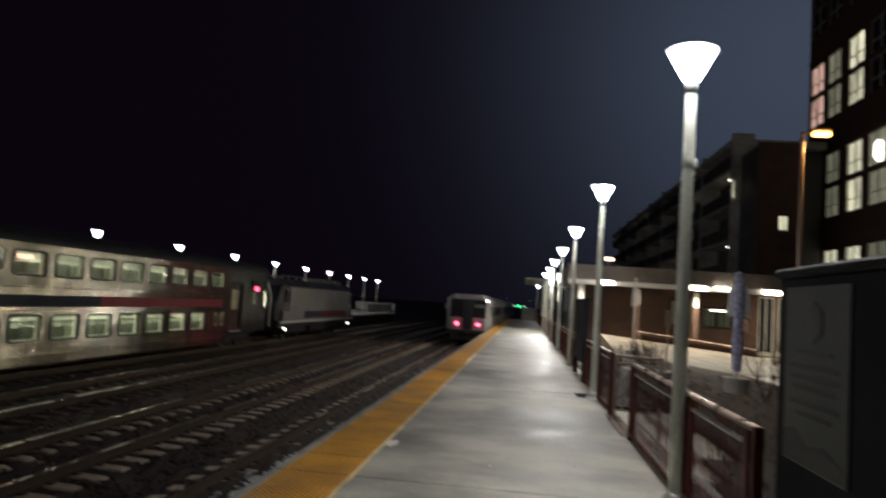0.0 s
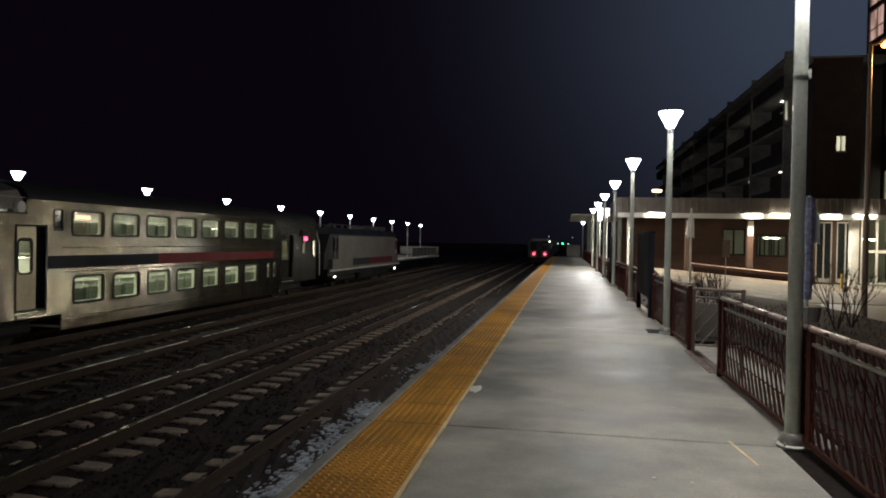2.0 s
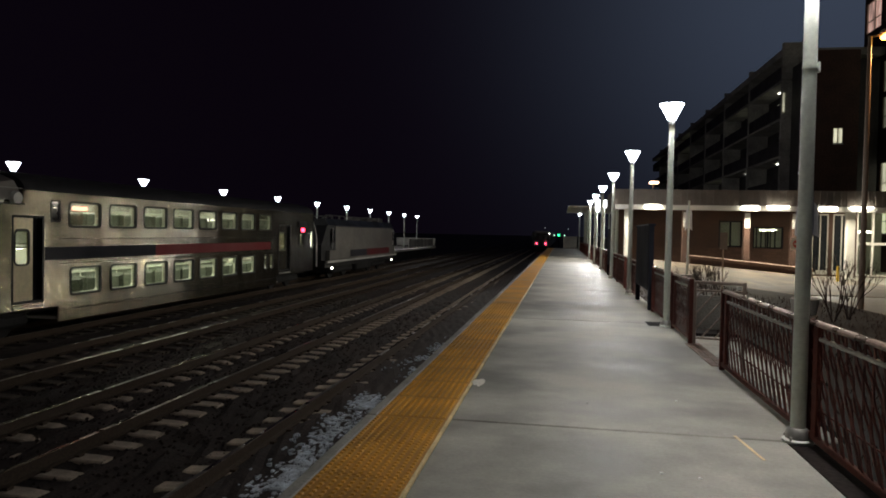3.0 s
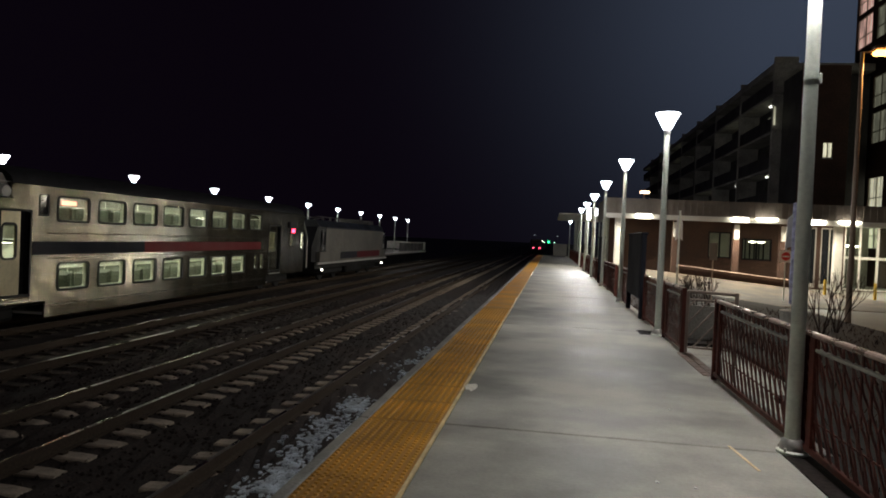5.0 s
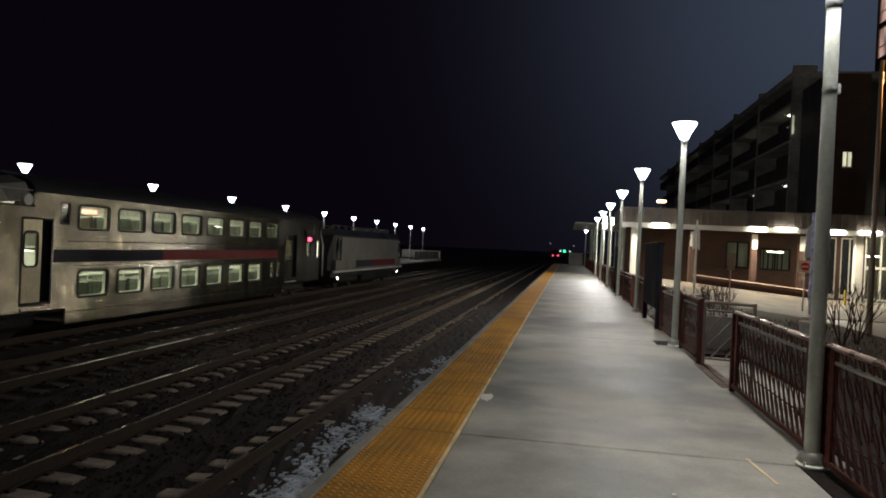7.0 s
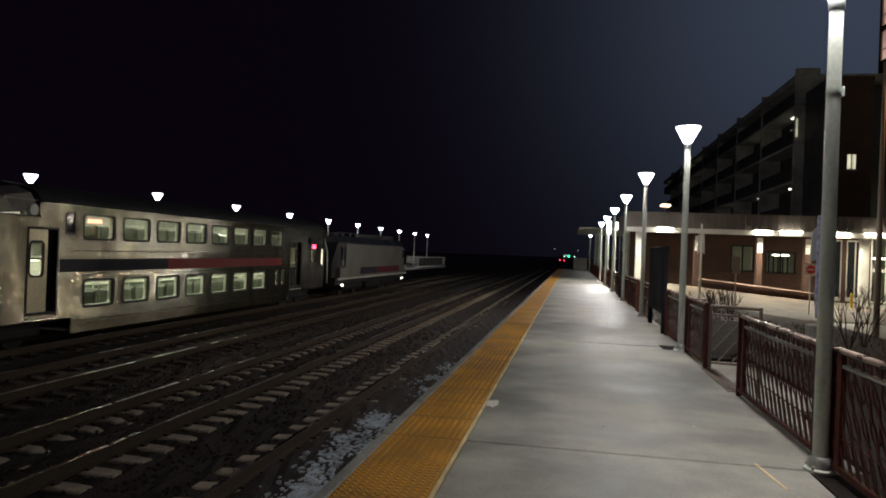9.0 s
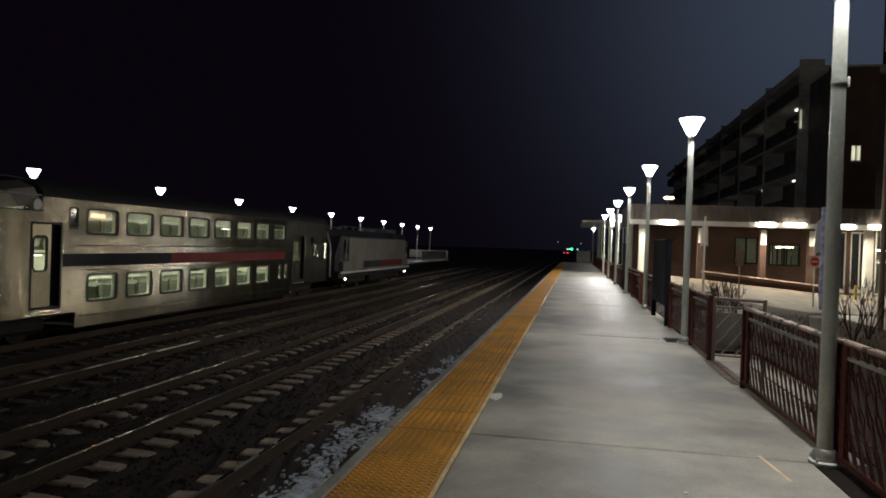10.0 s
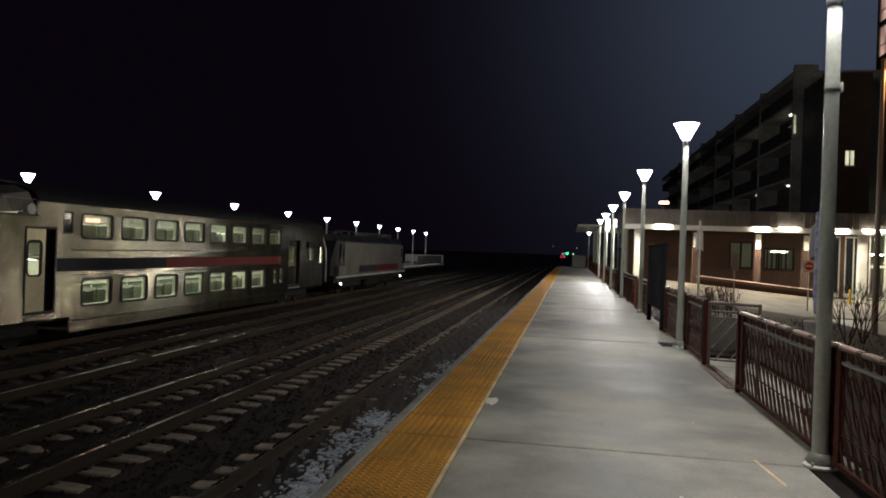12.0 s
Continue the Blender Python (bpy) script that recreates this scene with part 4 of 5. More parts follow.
def locomotive():
    t = thing("locomotive", "silver and black electric locomotive with a navy and red stripe", "locomotive", (TRACKS[3], 0, 0), "standing train")
    y0, y1 = 36.1, 52.7
    body = Shape()
    out = [(-1.5, -0.1), (1.5, -0.1), (1.5, 1.78), (1.36, 1.86), (-1.36, 1.86), (-1.5, 1.78)]
    body.prism(out, y0 + 1.7, y1 - 1.5)
    part("body", body, M["loco_grey"], t, "silver side panels")
    for sgn, a, b in ((1, y0, y0 + 1.7), (-1, y1, y1 - 1.5)):
        nose = Shape()
        f = a + sgn * 0.75
        vs = []
        for (y, zt, w) in ((a, 0.75, 1.25), (f, 1.86, 1.3), (b, 1.86, 1.5)):
            vs += [(-w, y, -0.1), (w, y, -0.1), (w, y, zt), (-w, y, zt)]
        nose.add(vs, [(0, 1, 2, 3), (8, 9, 10, 11), (0, 1, 5, 4), (1, 2, 6, 5), (2, 3, 7, 6), (3, 0, 4, 7), (4, 5, 9, 8), (5, 6, 10, 9), (6, 7, 11, 10), (7, 4, 8, 11)])
        c = part("cab", nose, M["loco_black"], t, "black cab with a raked front")
        ws = a + sgn * 1.15
        part("side_window", Shape().box(1.36, 1.50, min(ws, ws + sgn * 0.42), max(ws, ws + sgn * 0.42), 0.9, 1.6), M["glass_dark"], c, "dark cab window")
        part("window_trim", Shape().box(1.37, 1.505, min(ws, ws + sgn * 0.06), max(ws, ws + sgn * 0.06), 0.55, 1.7), M["stripe_white"], c)
        part("cab_lower_panel", Shape().box(1.30, 1.505, min(a + sgn * 0.7, b), max(a + sgn * 0.7, b), -0.1, 0.45), M["loco_grey"], c)
        part("headlamp", Shape().lathe([(0.06, -0.03), (0.06, 0.03)], 12), M["led_white"], c, "small white lamp").matrix_basis = pose(1.42, a + sgn * 1.35, -0.56, 0, 90, 0)
    part("white_sill", Shape().box(1.45, 1.53, y0 + 0.3, y1 - 0.3, -0.24, -0.12), M["stripe_white"], t, "white line along the frame")
    part("navy_stripe", Shape().box(1.5, 1.508, 40.6, 44.2, 0.0, 0.42), M["loco_navy"], t, "navy stripe")
    part("red_stripe", Shape().box(1.5, 1.508, 44.2, 50.2, 0.0, 0.42), M["loco_red"], t, "red stripe")
    part("roof", Shape().prism([(1.36, 1.861), (1.1, 2.25), (-1.1, 2.25), (-1.36, 1.861)], y0 + 0.9, y1 - 0.8), M["loco_black"], t, "black roof")
    for y in (39.5, 40.6, 42.0, 43.2, 45.0, 46.5, 48.2, 49.4):
        ins = part("insulator", Shape().lathe([(0.09, 2.25), (0.05, 2.3), (0.09, 2.35), (0.05, 2.4), (0.09, 2.45), (0.04, 2.5)], 10, at=(0.3, y, 0)), M["insulator"], t)
    part("roof_bar", Shape().tube((0.3, 39.5, 2.5), (0.3, 46.5, 2.5), 0.025, n=6), M["insulator"], t)
    for y in (47.5, 50.2):
        part("equipment_box", Shape().bevel_box(-0.7, 0.8, y - 0.6, y + 0.6, 2.24, 2.55, 0.06), M["insulator"], t)
    for dx in (-0.6, 0.6):
        part("pantograph_arm", Shape().tube((dx, 37.9, 2.27), (dx * 0.7, 40.3, 2.45), 0.025, n=6), M["insulator"], t)
    part("pantograph_head", Shape().tube((-0.8, 37.9, 2.38), (0.8, 37.9, 2.38), 0.03, n=6), M["insulator"], t)
    for yc in (40.2, 48.4):
        b = part("bogie", Shape().bevel_box(-1.2, 1.2, yc - 1.9, yc + 1.9, -0.9, -0.5, 0.1), M["under"], t)
        for w in (-1.3, 1.3):
            for x in (-0.75, 0.75):
                part("wheel", Shape().tube((x - 0.06, yc + w, -0.70), (x + 0.06, yc + w, -0.70), 0.52, n=20), M["under"], b)
    part("tank", Shape().bevel_box(-1.3, 1.3, 42.6, 46.2, -0.95, -0.2, 0.1), M["under"], t)
    part("frame", Shape().box(-1.35, 1.35, y0 + 0.3, y1 - 0.3, -0.5, -0.11), M["under"], t)
    return t


locomotive()

# ---- departing train ----
TRAIN = thing("departing_train", "silver passenger train leaving with two red tail lights", "train", (TRACKS[0], 46.5, RAIL))
for k in range(4):
    y = 26.2 * k
    c = 0.35
    pts = [(-1.5 + c, y), (1.5 - c, y), (1.5, y + 0.8), (1.5, y + 25.6), (-1.5, y + 25.6), (-1.5, y + 0.8)]
    body = part("car_body", Shape().prism_z(pts, 0.95, 3.1), M["train_silver"], TRAIN, "silver car body")
    roof = Shape()
    n = 6
    roof.add([(x, yy, 3.1) for x, yy in pts] + [(x * 0.74, yy, 3.38) for x, yy in pts], [(i, (i + 1) % n, n + (i + 1) % n, n + i) for i in range(n)] + [tuple(range(n, 2 * n))])
    part("roof", roof, M["train_silver"], body, "silver ribbed roof")
    for j in range(8):
        for s in (-1, 1):
            part("side_window", Shape().box(s * 1.5 - 0.01, s * 1.5 + 0.01, y + 2.4 + 2.8 * j, y + 4.4 + 2.8 * j, 1.9, 2.6), M["glass_dark"], body)
    for yc in (3.5, 22):
        part("bogie", Shape().bevel_box(-1.2, 1.2, y + yc - 1.5, y + yc + 1.5, 0.05, 0.95, 0.1), M["under"], body)
part("windscreen", Shape().bevel_box(-1.16, -0.36, -0.03, 0.02, 1.86, 2.98, 0.02), M["glass_dark"], TRAIN, "dark rear window")
part("windscreen", Shape().bevel_box(0.36, 1.16, -0.03, 0.02, 1.86, 2.98, 0.02), M["glass_dark"], TRAIN, "dark rear window")
part("end_door", Shape().bevel_box(-0.35, 0.35, -0.06, 0.02, 1.0, 3.05, 0.02), M["loco_black"], TRAIN, "black gangway door in the rear end")
part("window_band", Shape().bevel_box(-1.22, 1.22, -0.012, 0.03, 1.80, 3.06, 0.02), M["loco_black"], TRAIN, "black band round the rear windows")
part("blind", Shape().box(0.42, 1.1, -0.05, -0.032, 2.5, 2.75), M["board_grey"], TRAIN, "half-drawn grey blind")
part("pilot", Shape().bevel_box(-1.2, 1.2, 0.05, 0.4, 0.25, 0.72, 0.05), M["under"], TRAIN, "dark pilot below the coupler")
part("coupler", Shape().bevel_box(-0.14, 0.14, -0.5, -0.1, 0.72, 0.98, 0.04), M["under"], TRAIN, "dark coupler")
part("corner_lamp", Shape().tube((1.28, -0.04, 3.02), (1.28, 0.3, 3.02), 0.07, n=12), M["led_white"], TRAIN, "small white corner lamp")
part("brow", Shape().bevel_box(-1.15, 1.15, -0.08, 0.1, 3.08, 3.16, 0.02), M["train_silver"], TRAIN, "silver ledge over the windows")
part("buffer_beam", Shape().bevel_box(-1.1, 1.1, -0.12, 0.0, 0.7, 0.98, 0.03), M["under"], TRAIN)
for x in (-0.72, 0.72):
    part("tail_light", Shape().tube((x, -0.08, 1.38), (x, 0.0, 1.38), 0.11, n=14), M["tail_red"], TRAIN, "glowing red tail light")
for x in (-1.55, 1.55):
    part("mirror", Shape().bevel_box(x - 0.08, x + 0.08, 0.5, 0.6, 2.3, 2.7, 0.02), M["train_silver"], TRAIN)

# ---- end of the platform ----
pe = thing("equipment_cabinet", "pale grey cabinet at the end of the platform", "cabinet", (1.95, 84.0, 0))
part("body", Shape().bevel_box(-0.8, 0.8, -0.6, 0.6, 0.05, 1.35, 0.04), M["kerb"], pe)
part("plinth", Shape().box(-0.75, 0.75, -0.55, 0.55, 0, 0.05), M["wall_concrete"], pe)
part("lid", Shape().bevel_box(-0.84, 0.84, -0.64, 0.64, 1.35, 1.42, 0.02), M["kerb"], pe)
sg = thing("track_signal", "low railway signal showing green", "signal", (0.35, 150, -1.75))
part("post", Shape().tube((0, 0, 0), (0, 0, 2.9), 0.07), M["under"], sg)
part("head", Shape().bevel_box(-0.25, 0.25, -0.1, 0.1, 2.8, 3.9, 0.05), M["board_black"], sg)
for x in (-0.95, 1.2):
    arm = part("arm", Shape().tube((0, 0, 3.35), (x, 0, 3.3), 0.04, n=6), M["under"], sg)
    part("pale_lens", Shape().tube((x, -0.14, 3.3), (x, -0.02, 3.3), 0.11, n=12), M["pale_signal"], arm, "small pale green lens")
part("green_lens", Shape().tube((0, -0.14, 3.35), (0, -0.1, 3.35), 0.22, n=14), M["signal_green"], sg, "glowing green lens")
for x, y, z in ((-9, 420, 7.2), (4.6, 400, 6.6)):
    fl = thing("distant_lamp", "small white light far down the line", "lamp", (x, y, -1.75), "distant lights")
    part("pole", Shape().tube((0, 0, 0), (0, 0, z), 0.08, n=6), M["under"], fl)
    part("bulb", Shape().lathe([(0.08, z), (0.22, z + 0.12), (0.22, z + 0.28), (0.08, z + 0.4)], 8), M["far_white"], fl)

# fence at the end of the far platform
ff = thing("end_fence", "grey railing at the end of the far platform", "fence", (-15.0, 86.6, -0.25))
for i in range(6):
    part("post", Shape().tube((-1.0 * i, 0, 0), (-1.0 * i, 0, 1.1), 0.03, n=6), M["rail_metal"], ff)
for z in (0.15, 0.6, 1.08):
    part("bar", Shape().tube((-5, 0, z), (0, 0, z), 0.025, n=6), M["rail_metal"], ff)
part("mesh_panel", Shape().box(-5, 0, -0.006, 0.006, 0.15, 1.08), M["balcony"], ff)
part("plate", Shape().box(-0.75, -0.25, -0.04, -0.02, 0.3, 0.85), M["sign_white"], ff, "small white plate")
fe = thing("edge_railing", "grey railing along the far platform", "fence", (-15.15, 72, -0.25))
for i in range(8):
    part("post", Shape().tube((0, 2.0 * i, 0), (0, 2.0 * i, 1.08), 0.03, n=6), M["rail_metal"], fe)
part("mesh_panel", Shape().box(-0.006, 0.006, 0, 14, 0.12, 1.05), M["balcony"], fe)

# ---- station forecourt ----
LOT = -1.0
solid("forecourt", Shape().box(3.05, 120, -30, 140, -1.7, LOT), M["asphalt"], "worn asphalt forecourt beside the station", "pavement", kind="structure")
bed = thing("planting_bed", "dark planted strip behind the fence", "planting bed", kind="structure")
part("soil", Shape().prism_z([(3.1, -6), (11.35, -6), (11.35, 8.7), (3.1, 8.7)], LOT + 0.004, -0.80), M["soil"], bed)
part("soil", Shape().prism_z([(4.35, 8.71), (6.09, 8.71), (6.09, 10.4), (4.35, 10.4)], LOT + 0.004, -0.80), M["soil"], bed)
part("soil", Shape().prism_z([(6.1, 8.75), (11.35, 8.75), (11.35, 30.9), (9.3, 37.3), (6.4, 42.9), (3.1, 44), (3.1, 18.0), (5.33, 17.95), (5.33, 12.15), (4.63, 12.15), (4.63, 10.41), (6.1, 10.41)], LOT + 0.004, -0.80), M["soil"], bed)


pw = thing("footpath", "worn concrete footpath from the foot of the steps", "footpath", kind="structure")
for i in range(5):
    part("flag", Shape().bevel_box(3.06, 5.30 if i else 4.60, 10.72 + 1.44 * i, 12.14 + 1.44 * i, LOT + 0.002, -0.86, 0.012), M["kerb"], pw)


def ground_cover():
    """Low dead stalks and leaves over the planting bed."""
    s = Shape()
    rng = random.Random(17)
    for _ in range(7000):
        y = rng.uniform(3.0, 36.0)
        x = rng.uniform(3.2, 11.2 if y < 30 else 9.0)
        if 8.6 < y < 18.1 and x < (5.4 if y > 12.1 else 4.7):
            continue
        h, a, w = rng.uniform(0.03, 0.15), rng.uniform(0, 6.28), rng.uniform(0.004, 0.013)
        dx, dy = math.cos(a), math.sin(a)
        lx, ly = rng.uniform(-0.05, 0.05), rng.uniform(-0.05, 0.05)
        s.add([(x - dx * w, y - dy * w, -0.81), (x + dx * w, y + dy * w, -0.81), (x + lx + dx * w * 1.3, y + ly + dy * w * 1.3, -0.8 + 0.6 * h), (x + 1.6 * lx, y + 1.6 * ly, -0.8 + h), (x + lx - dx * w, y + ly - dy * w, -0.8 + 0.55 * h)],
              [(0, 1, 2, 4), (4, 2, 3)])
    return s


solid("ground_cover", ground_cover(), M["twig"], "low dead stalks and leaves on the planting bed", "ground cover", kind="stuff")


def kerb_line(x0, y0, x1, y1, w=0.16, h=0.15):
    n = int(max(2, math.hypot(x1 - x0, y1 - y0) / 1.8))
    t = thing("kerb", "pale concrete kerb of the forecourt", "kerb", kind="structure")
    a = math.degrees(math.atan2(y1 - y0, x1 - x0))
    step = math.hypot(x1 - x0, y1 - y0) / n
    s = Shape().bevel_box(-step / 2 + 0.006, step / 2 - 0.006, -w / 2, w / 2, 0, h, 0.02)
    me = s.mesh("kerb_stone", M["kerb"])
    for i in range(n):
        f = (i + 0.5) / n
        o = part("kerb_stone", me, None, t)
        o.matrix_basis = pose(x0 + (x1 - x0) * f, y0 + (y1 - y0) * f, LOT + 0.002, 0, 0, a)


kerb_line(11.5, 20, 11.5, 31)
kerb_line(11.5, 31, 9.4, 37.5)
kerb_line(9.4, 37.5, 6.5, 43)

# ---- station building with its canopy ----
CY = 48.0
cn = thing("station_canopy", "flat station canopy with a ribbed brown fascia and lit soffit", "canopy", kind="structure")
part("roof_slab", Shape().box(4.6, 27.4, CY + 0.1, CY + 8, 4.1, 4.6), M["fascia"], cn)
part("fascia_board", Shape().box(4.5, 27.4, CY, CY + 0.1, 3.75, 4.78), M["fascia"], cn)
for i in range(55):
    x = 4.6 + 0.41 * i
    part("fascia_rib", Shape().box(x, x + 0.09, CY - 0.05, CY - 0.001, 3.78, 4.74), M["fascia"], cn)
part("lower_trim", Shape().box(4.45, 27.4, CY - 0.06, CY + 0.12, 3.42, 3.745), M["trim_white"], cn, "pale trim under the fascia")
part("soffit", Shape().box(4.5, 27.4, CY + 0.12, CY + 8, 3.98, 4.09), M["trim_white"], cn)
part("side_fascia", Shape().box(4.44, 4.5, CY, CY + 8, 3.42, 4.78), M["fascia"], cn)
LAMPS = (6.9, 13.05, 17.75)
for i, x in enumerate(LAMPS):
    t = thing("canopy_lamp", "long glowing lamp box under the canopy edge", "canopy lamp", (x, CY - 0.25, 3.62), "canopy lamps")
    part("housing", Shape().bevel_box(-0.58, 0.58, -0.14, 0.18, 0.12, 0.2, 0.03), M["lamp_metal"], t)
    part("diffuser", Shape().bevel_box(-0.56, 0.56, -0.15, 0.16, -0.16, 0.119, 0.12), M["canopy_glow"], t, "bright warm diffuser")
    li = bpy.data.lights.new("canopy_light", "AREA")
    li.energy, li.color, li.shape, li.size, li.size_y = CANOPY_W, CANOPY_COL, "RECTANGLE", 1.5, 0.4
    o = new("canopy_light", li)
    o.matrix_basis = pose(x, CY - 0.3, 3.42, -22, 0, 0)
for x in (14.75, 19.75, 23.4):
    t = thing("soffit_lamp", "slim glowing lamp along the canopy edge", "canopy lamp", (x, CY - 0.19, 3.76), "slim canopy lamps")
    part("tube", Shape().bevel_box(-0.65, 0.65, -0.06, 0.12, -0.1, 0.0, 0.02), M["canopy_glow"], t)
for x in (22.5,):
    li = bpy.data.lights.new("soffit_light", "AREA")
    li.energy, li.color, li.shape, li.size, li.size_y = CANOPY_W * 0.9, CANOPY_COL, "RECTANGLE", 3.0, 1.5
    o = new("soffit_light", li)
    o.matrix_basis = pose(x, CY + 3, 3.9)

WY = CY + 6.0
sb = thing("station_building", "brick station building with wide windows under the canopy", "building", kind="structure")
front = Shape()
win = [(12.45, 14.1, 0.95, 2.9), (14.85, 16.95, 0.9, 2.5)]
dr = [(18.9, 20.0, LOT + 0.1, 3.5), (20.3, 21.5, LOT + 0.1, 3.5), (21.9, 26.5, LOT + 0.05, 3.75)]
holed(front, WY, WY + 0.3, (5.2, 27.4), (LOT, 3.97), win + dr)
front.v = [(y, x, z) for x, y, z in front.v]
part("wall", front, M["brick"], sb, "red-brown brick front")


def course_bricks():
    me = Shape().bevel_box(-0.31, 0.31, -0.02, 0.0, -0.09, 0.09, 0.006).mesh("brick", M["brick"])
    for j in range(9):
        for i in range(27):
            x = 8.2 + 0.64 * i + (0.32 if j % 2 else 0)
            z = LOT + 0.15 + 0.2 * j
            if any(a - 0.3 < x < b + 0.3 and z < d + 0.1 and z > cc - 0.1 for a, b, cc, d in win + dr):
                continue
            part("brick", me, None, sb, at=(x, WY - 0.001, z))


for a, b, c, d in win:
    f = Shape()
    holed(f, WY + 0.02, WY + 0.14, (a, b), (c, d), [(a + 0.1, (a + b) / 2 - 0.05, c + 0.1, d - 0.1), ((a + b) / 2 + 0.05, b - 0.1, c + 0.1, d - 0.1)])
    f.v = [(y, x, z) for x, y, z in f.v]
    w = part("window_frame", f, M["board_black"], sb)
    part("pane", Shape().box(a + 0.1, b - 0.1, WY + 0.07, WY + 0.08, c + 0.1, d - 0.1), M["pane"], w).visible_shadow = False
part("room_floor", Shape().box(5.5, 27.3, WY + 0.3, WY + 9, LOT, LOT + 0.05), M["balcony"], sb)
part("room_back", Shape().box(5.5, 27.3, WY + 9, WY + 9.2, LOT, 3.9), M["interior"], sb)
part("room_ceiling", Shape().box(5.5, 27.3, WY + 0.3, WY + 9, 3.9, 3.96), M["trim_white"], sb)
for x in (6.5, 16.7, 23.5):
    part("room_light", Shape().box(x - 0.5, x + 0.5, WY + 2.6, WY + 3.3, 2.24, 2.34), M["int_light"], sb, "glowing ceiling light inside")
for i in range(7):
    part("inner_post", Shape().box(14.8 + 0.33 * i, 14.87 + 0.33 * i, WY + 1.5, WY + 1.6, LOT, 2.6), M["board_black"], sb)
for a, b, c, d in dr[:2]:
    f = Shape()
    holed(f, WY + 0.02, WY + 0.14, (a, b), (c, d), [(a + 0.08, (a + b) / 2 - 0.04, c + 0.3, d - 0.1), ((a + b) / 2 + 0.04, b - 0.08, c + 0.3, d - 0.1)])
    f.v = [(y, x, z) for x, y, z in f.v]
    w = part("tall_window_frame", f, M["frame_white"], sb)
    part("pane", Shape().box(a + 0.08, b - 0.08, WY + 0.07, WY + 0.08, c + 0.3, d - 0.1), M["glass_dark"], w)
a, b, c, d = dr[2]
gl = [(a + 0.1, a + 1.0, c + 0.1, 1.3), (a + 1.15, a + 2.2, c + 0.1, 1.3), (a + 2.35, a + 3.3, c + 0.1, 1.3), (a + 0.1, a + 1.0, 1.5, d - 0.1), (a + 1.15, a + 2.2, 1.5, d - 0.1), (a + 2.35, a + 3.3, 1.5, d - 0.1), (a + 3.45, b - 0.1, 1.5, d - 0.1), (a + 3.45, b - 0.1, c + 0.1, 1.3)]
f = Shape()
holed(f, WY + 0.02, WY + 0.14, (a, b), (c, d), gl)
f.v = [(y, x, z) for x, y, z in f.v]
w = part("entrance_frame", f, M["trim_white"], sb, "cream entrance screen with glazed doors")
for p in gl:
    part("pane", Shape().box(p[0], p[1], WY + 0.07, WY + 0.08, p[2], p[3]), M["pane"], w).visible_shadow = False
for x, wd in ((5.35, 0.38), (19.5, 0.5), (26.8, 0.4)):
    cl = thing("canopy_column", "cream painted canopy column", "column", (x, CY + 0.9, LOT), "canopy columns", kind="structure")
    part("shaft", Shape().bevel_box(-wd / 2, wd / 2, -0.2, 0.2, 0.1, 4.97, 0.02), M["trim_white"], cl)
    part("base", Shape().bevel_box(-wd / 2 - 0.06, wd / 2 + 0.06, -0.26, 0.26, 0, 0.1, 0.02), M["kerb"], cl)

def slab6(c, t):
    """A slanted slab: four top corners and its depth."""
    return Shape().add([(x, y, z - t) for x, y, z in c] + list(c), [(3, 2, 1, 0), (4, 5, 6, 7), (0, 1, 5, 4), (1, 2, 6, 5), (2, 3, 7, 6), (3, 0, 4, 7)])


solid("entrance_drive", slab6([(6.6, 34.5, -0.97), (19.5, 34.5, -0.97), (19.5, 46.9, -0.93), (6.6, 46.9, 0.12)], 0.9), M["drive"], "pale worn drive sloping up to the station", "driveway", kind="structure")
for x in (9.2, 13.13, 16.1):
    bp = thing("brick_pier", "brown brick pier under the canopy", "pier", (x, CY + 1.0, LOT), "brick piers", kind="structure")
    part("shaft", Shape().bevel_box(-0.2, 0.2, -0.2, 0.2, 0.0, 4.97, 0.02), M["brick"], bp)
    # White plate: canopy lamplight on the pier's top, done in colour.
    part("cap", Shape().bevel_box(-0.17, 0.17, -0.24, -0.201, 3.3, 4.3, 0.01), M["trim_white"], bp, "pale plate standing in for the lamplit pier top")
rw = thing("planter_wall", "low sloping wall with a pale coping along the drive", "low wall", kind="structure")
part("face", slab6([(9.2, CY - 1.09, 0.20), (16.6, CY - 1.09, -0.46), (16.6, CY - 0.7, -0.46), (9.2, CY - 0.7, 0.20)], 0.9), M["brick"], rw)
part("coping", slab6([(9.1, CY - 1.2, 0.42), (16.7, CY - 1.2, -0.26), (16.7, CY - 0.3, -0.20), (9.1, CY - 0.3, 0.48)], 0.17), M["paver"], rw, "worn pale coping")

ss = thing("road_sign", "small white road sign with a red disc on a post", "sign", (13.03, 38.5, LOT))
part("post", Shape().tube((0, 0, 0), (0, 0, 2.9), 0.035, n=8), M["pole"], ss)
pl = part("plate", Shape().bevel_box(-0.32, 0.32, -0.05, -0.035, 2.06, 2.68, 0.004), M["sign_white"], ss)
part("disc", Shape().lathe([(0.22, 0), (0.22, 0.008)], 20), M["sign_red"], pl, "red disc").matrix_basis = pose(0, -0.052, 2.37, 90, 0, 0)
part("bar", Shape().box(-0.17, 0.17, -0.066, -0.061, 2.33, 2.41), M["sign_white"], pl)
for x, y in ((19.6, 43.5), (17.6, 45.5)):
    bo = thing("bollard", "yellow steel bollard before the entrance", "bollard", (x, y, LOT), "bollards")
    part("post", Shape().lathe([(0.08, 0), (0.08, 0.95), (0.05, 1.02)], 12), M["yellow_post"], bo, smooth=True)


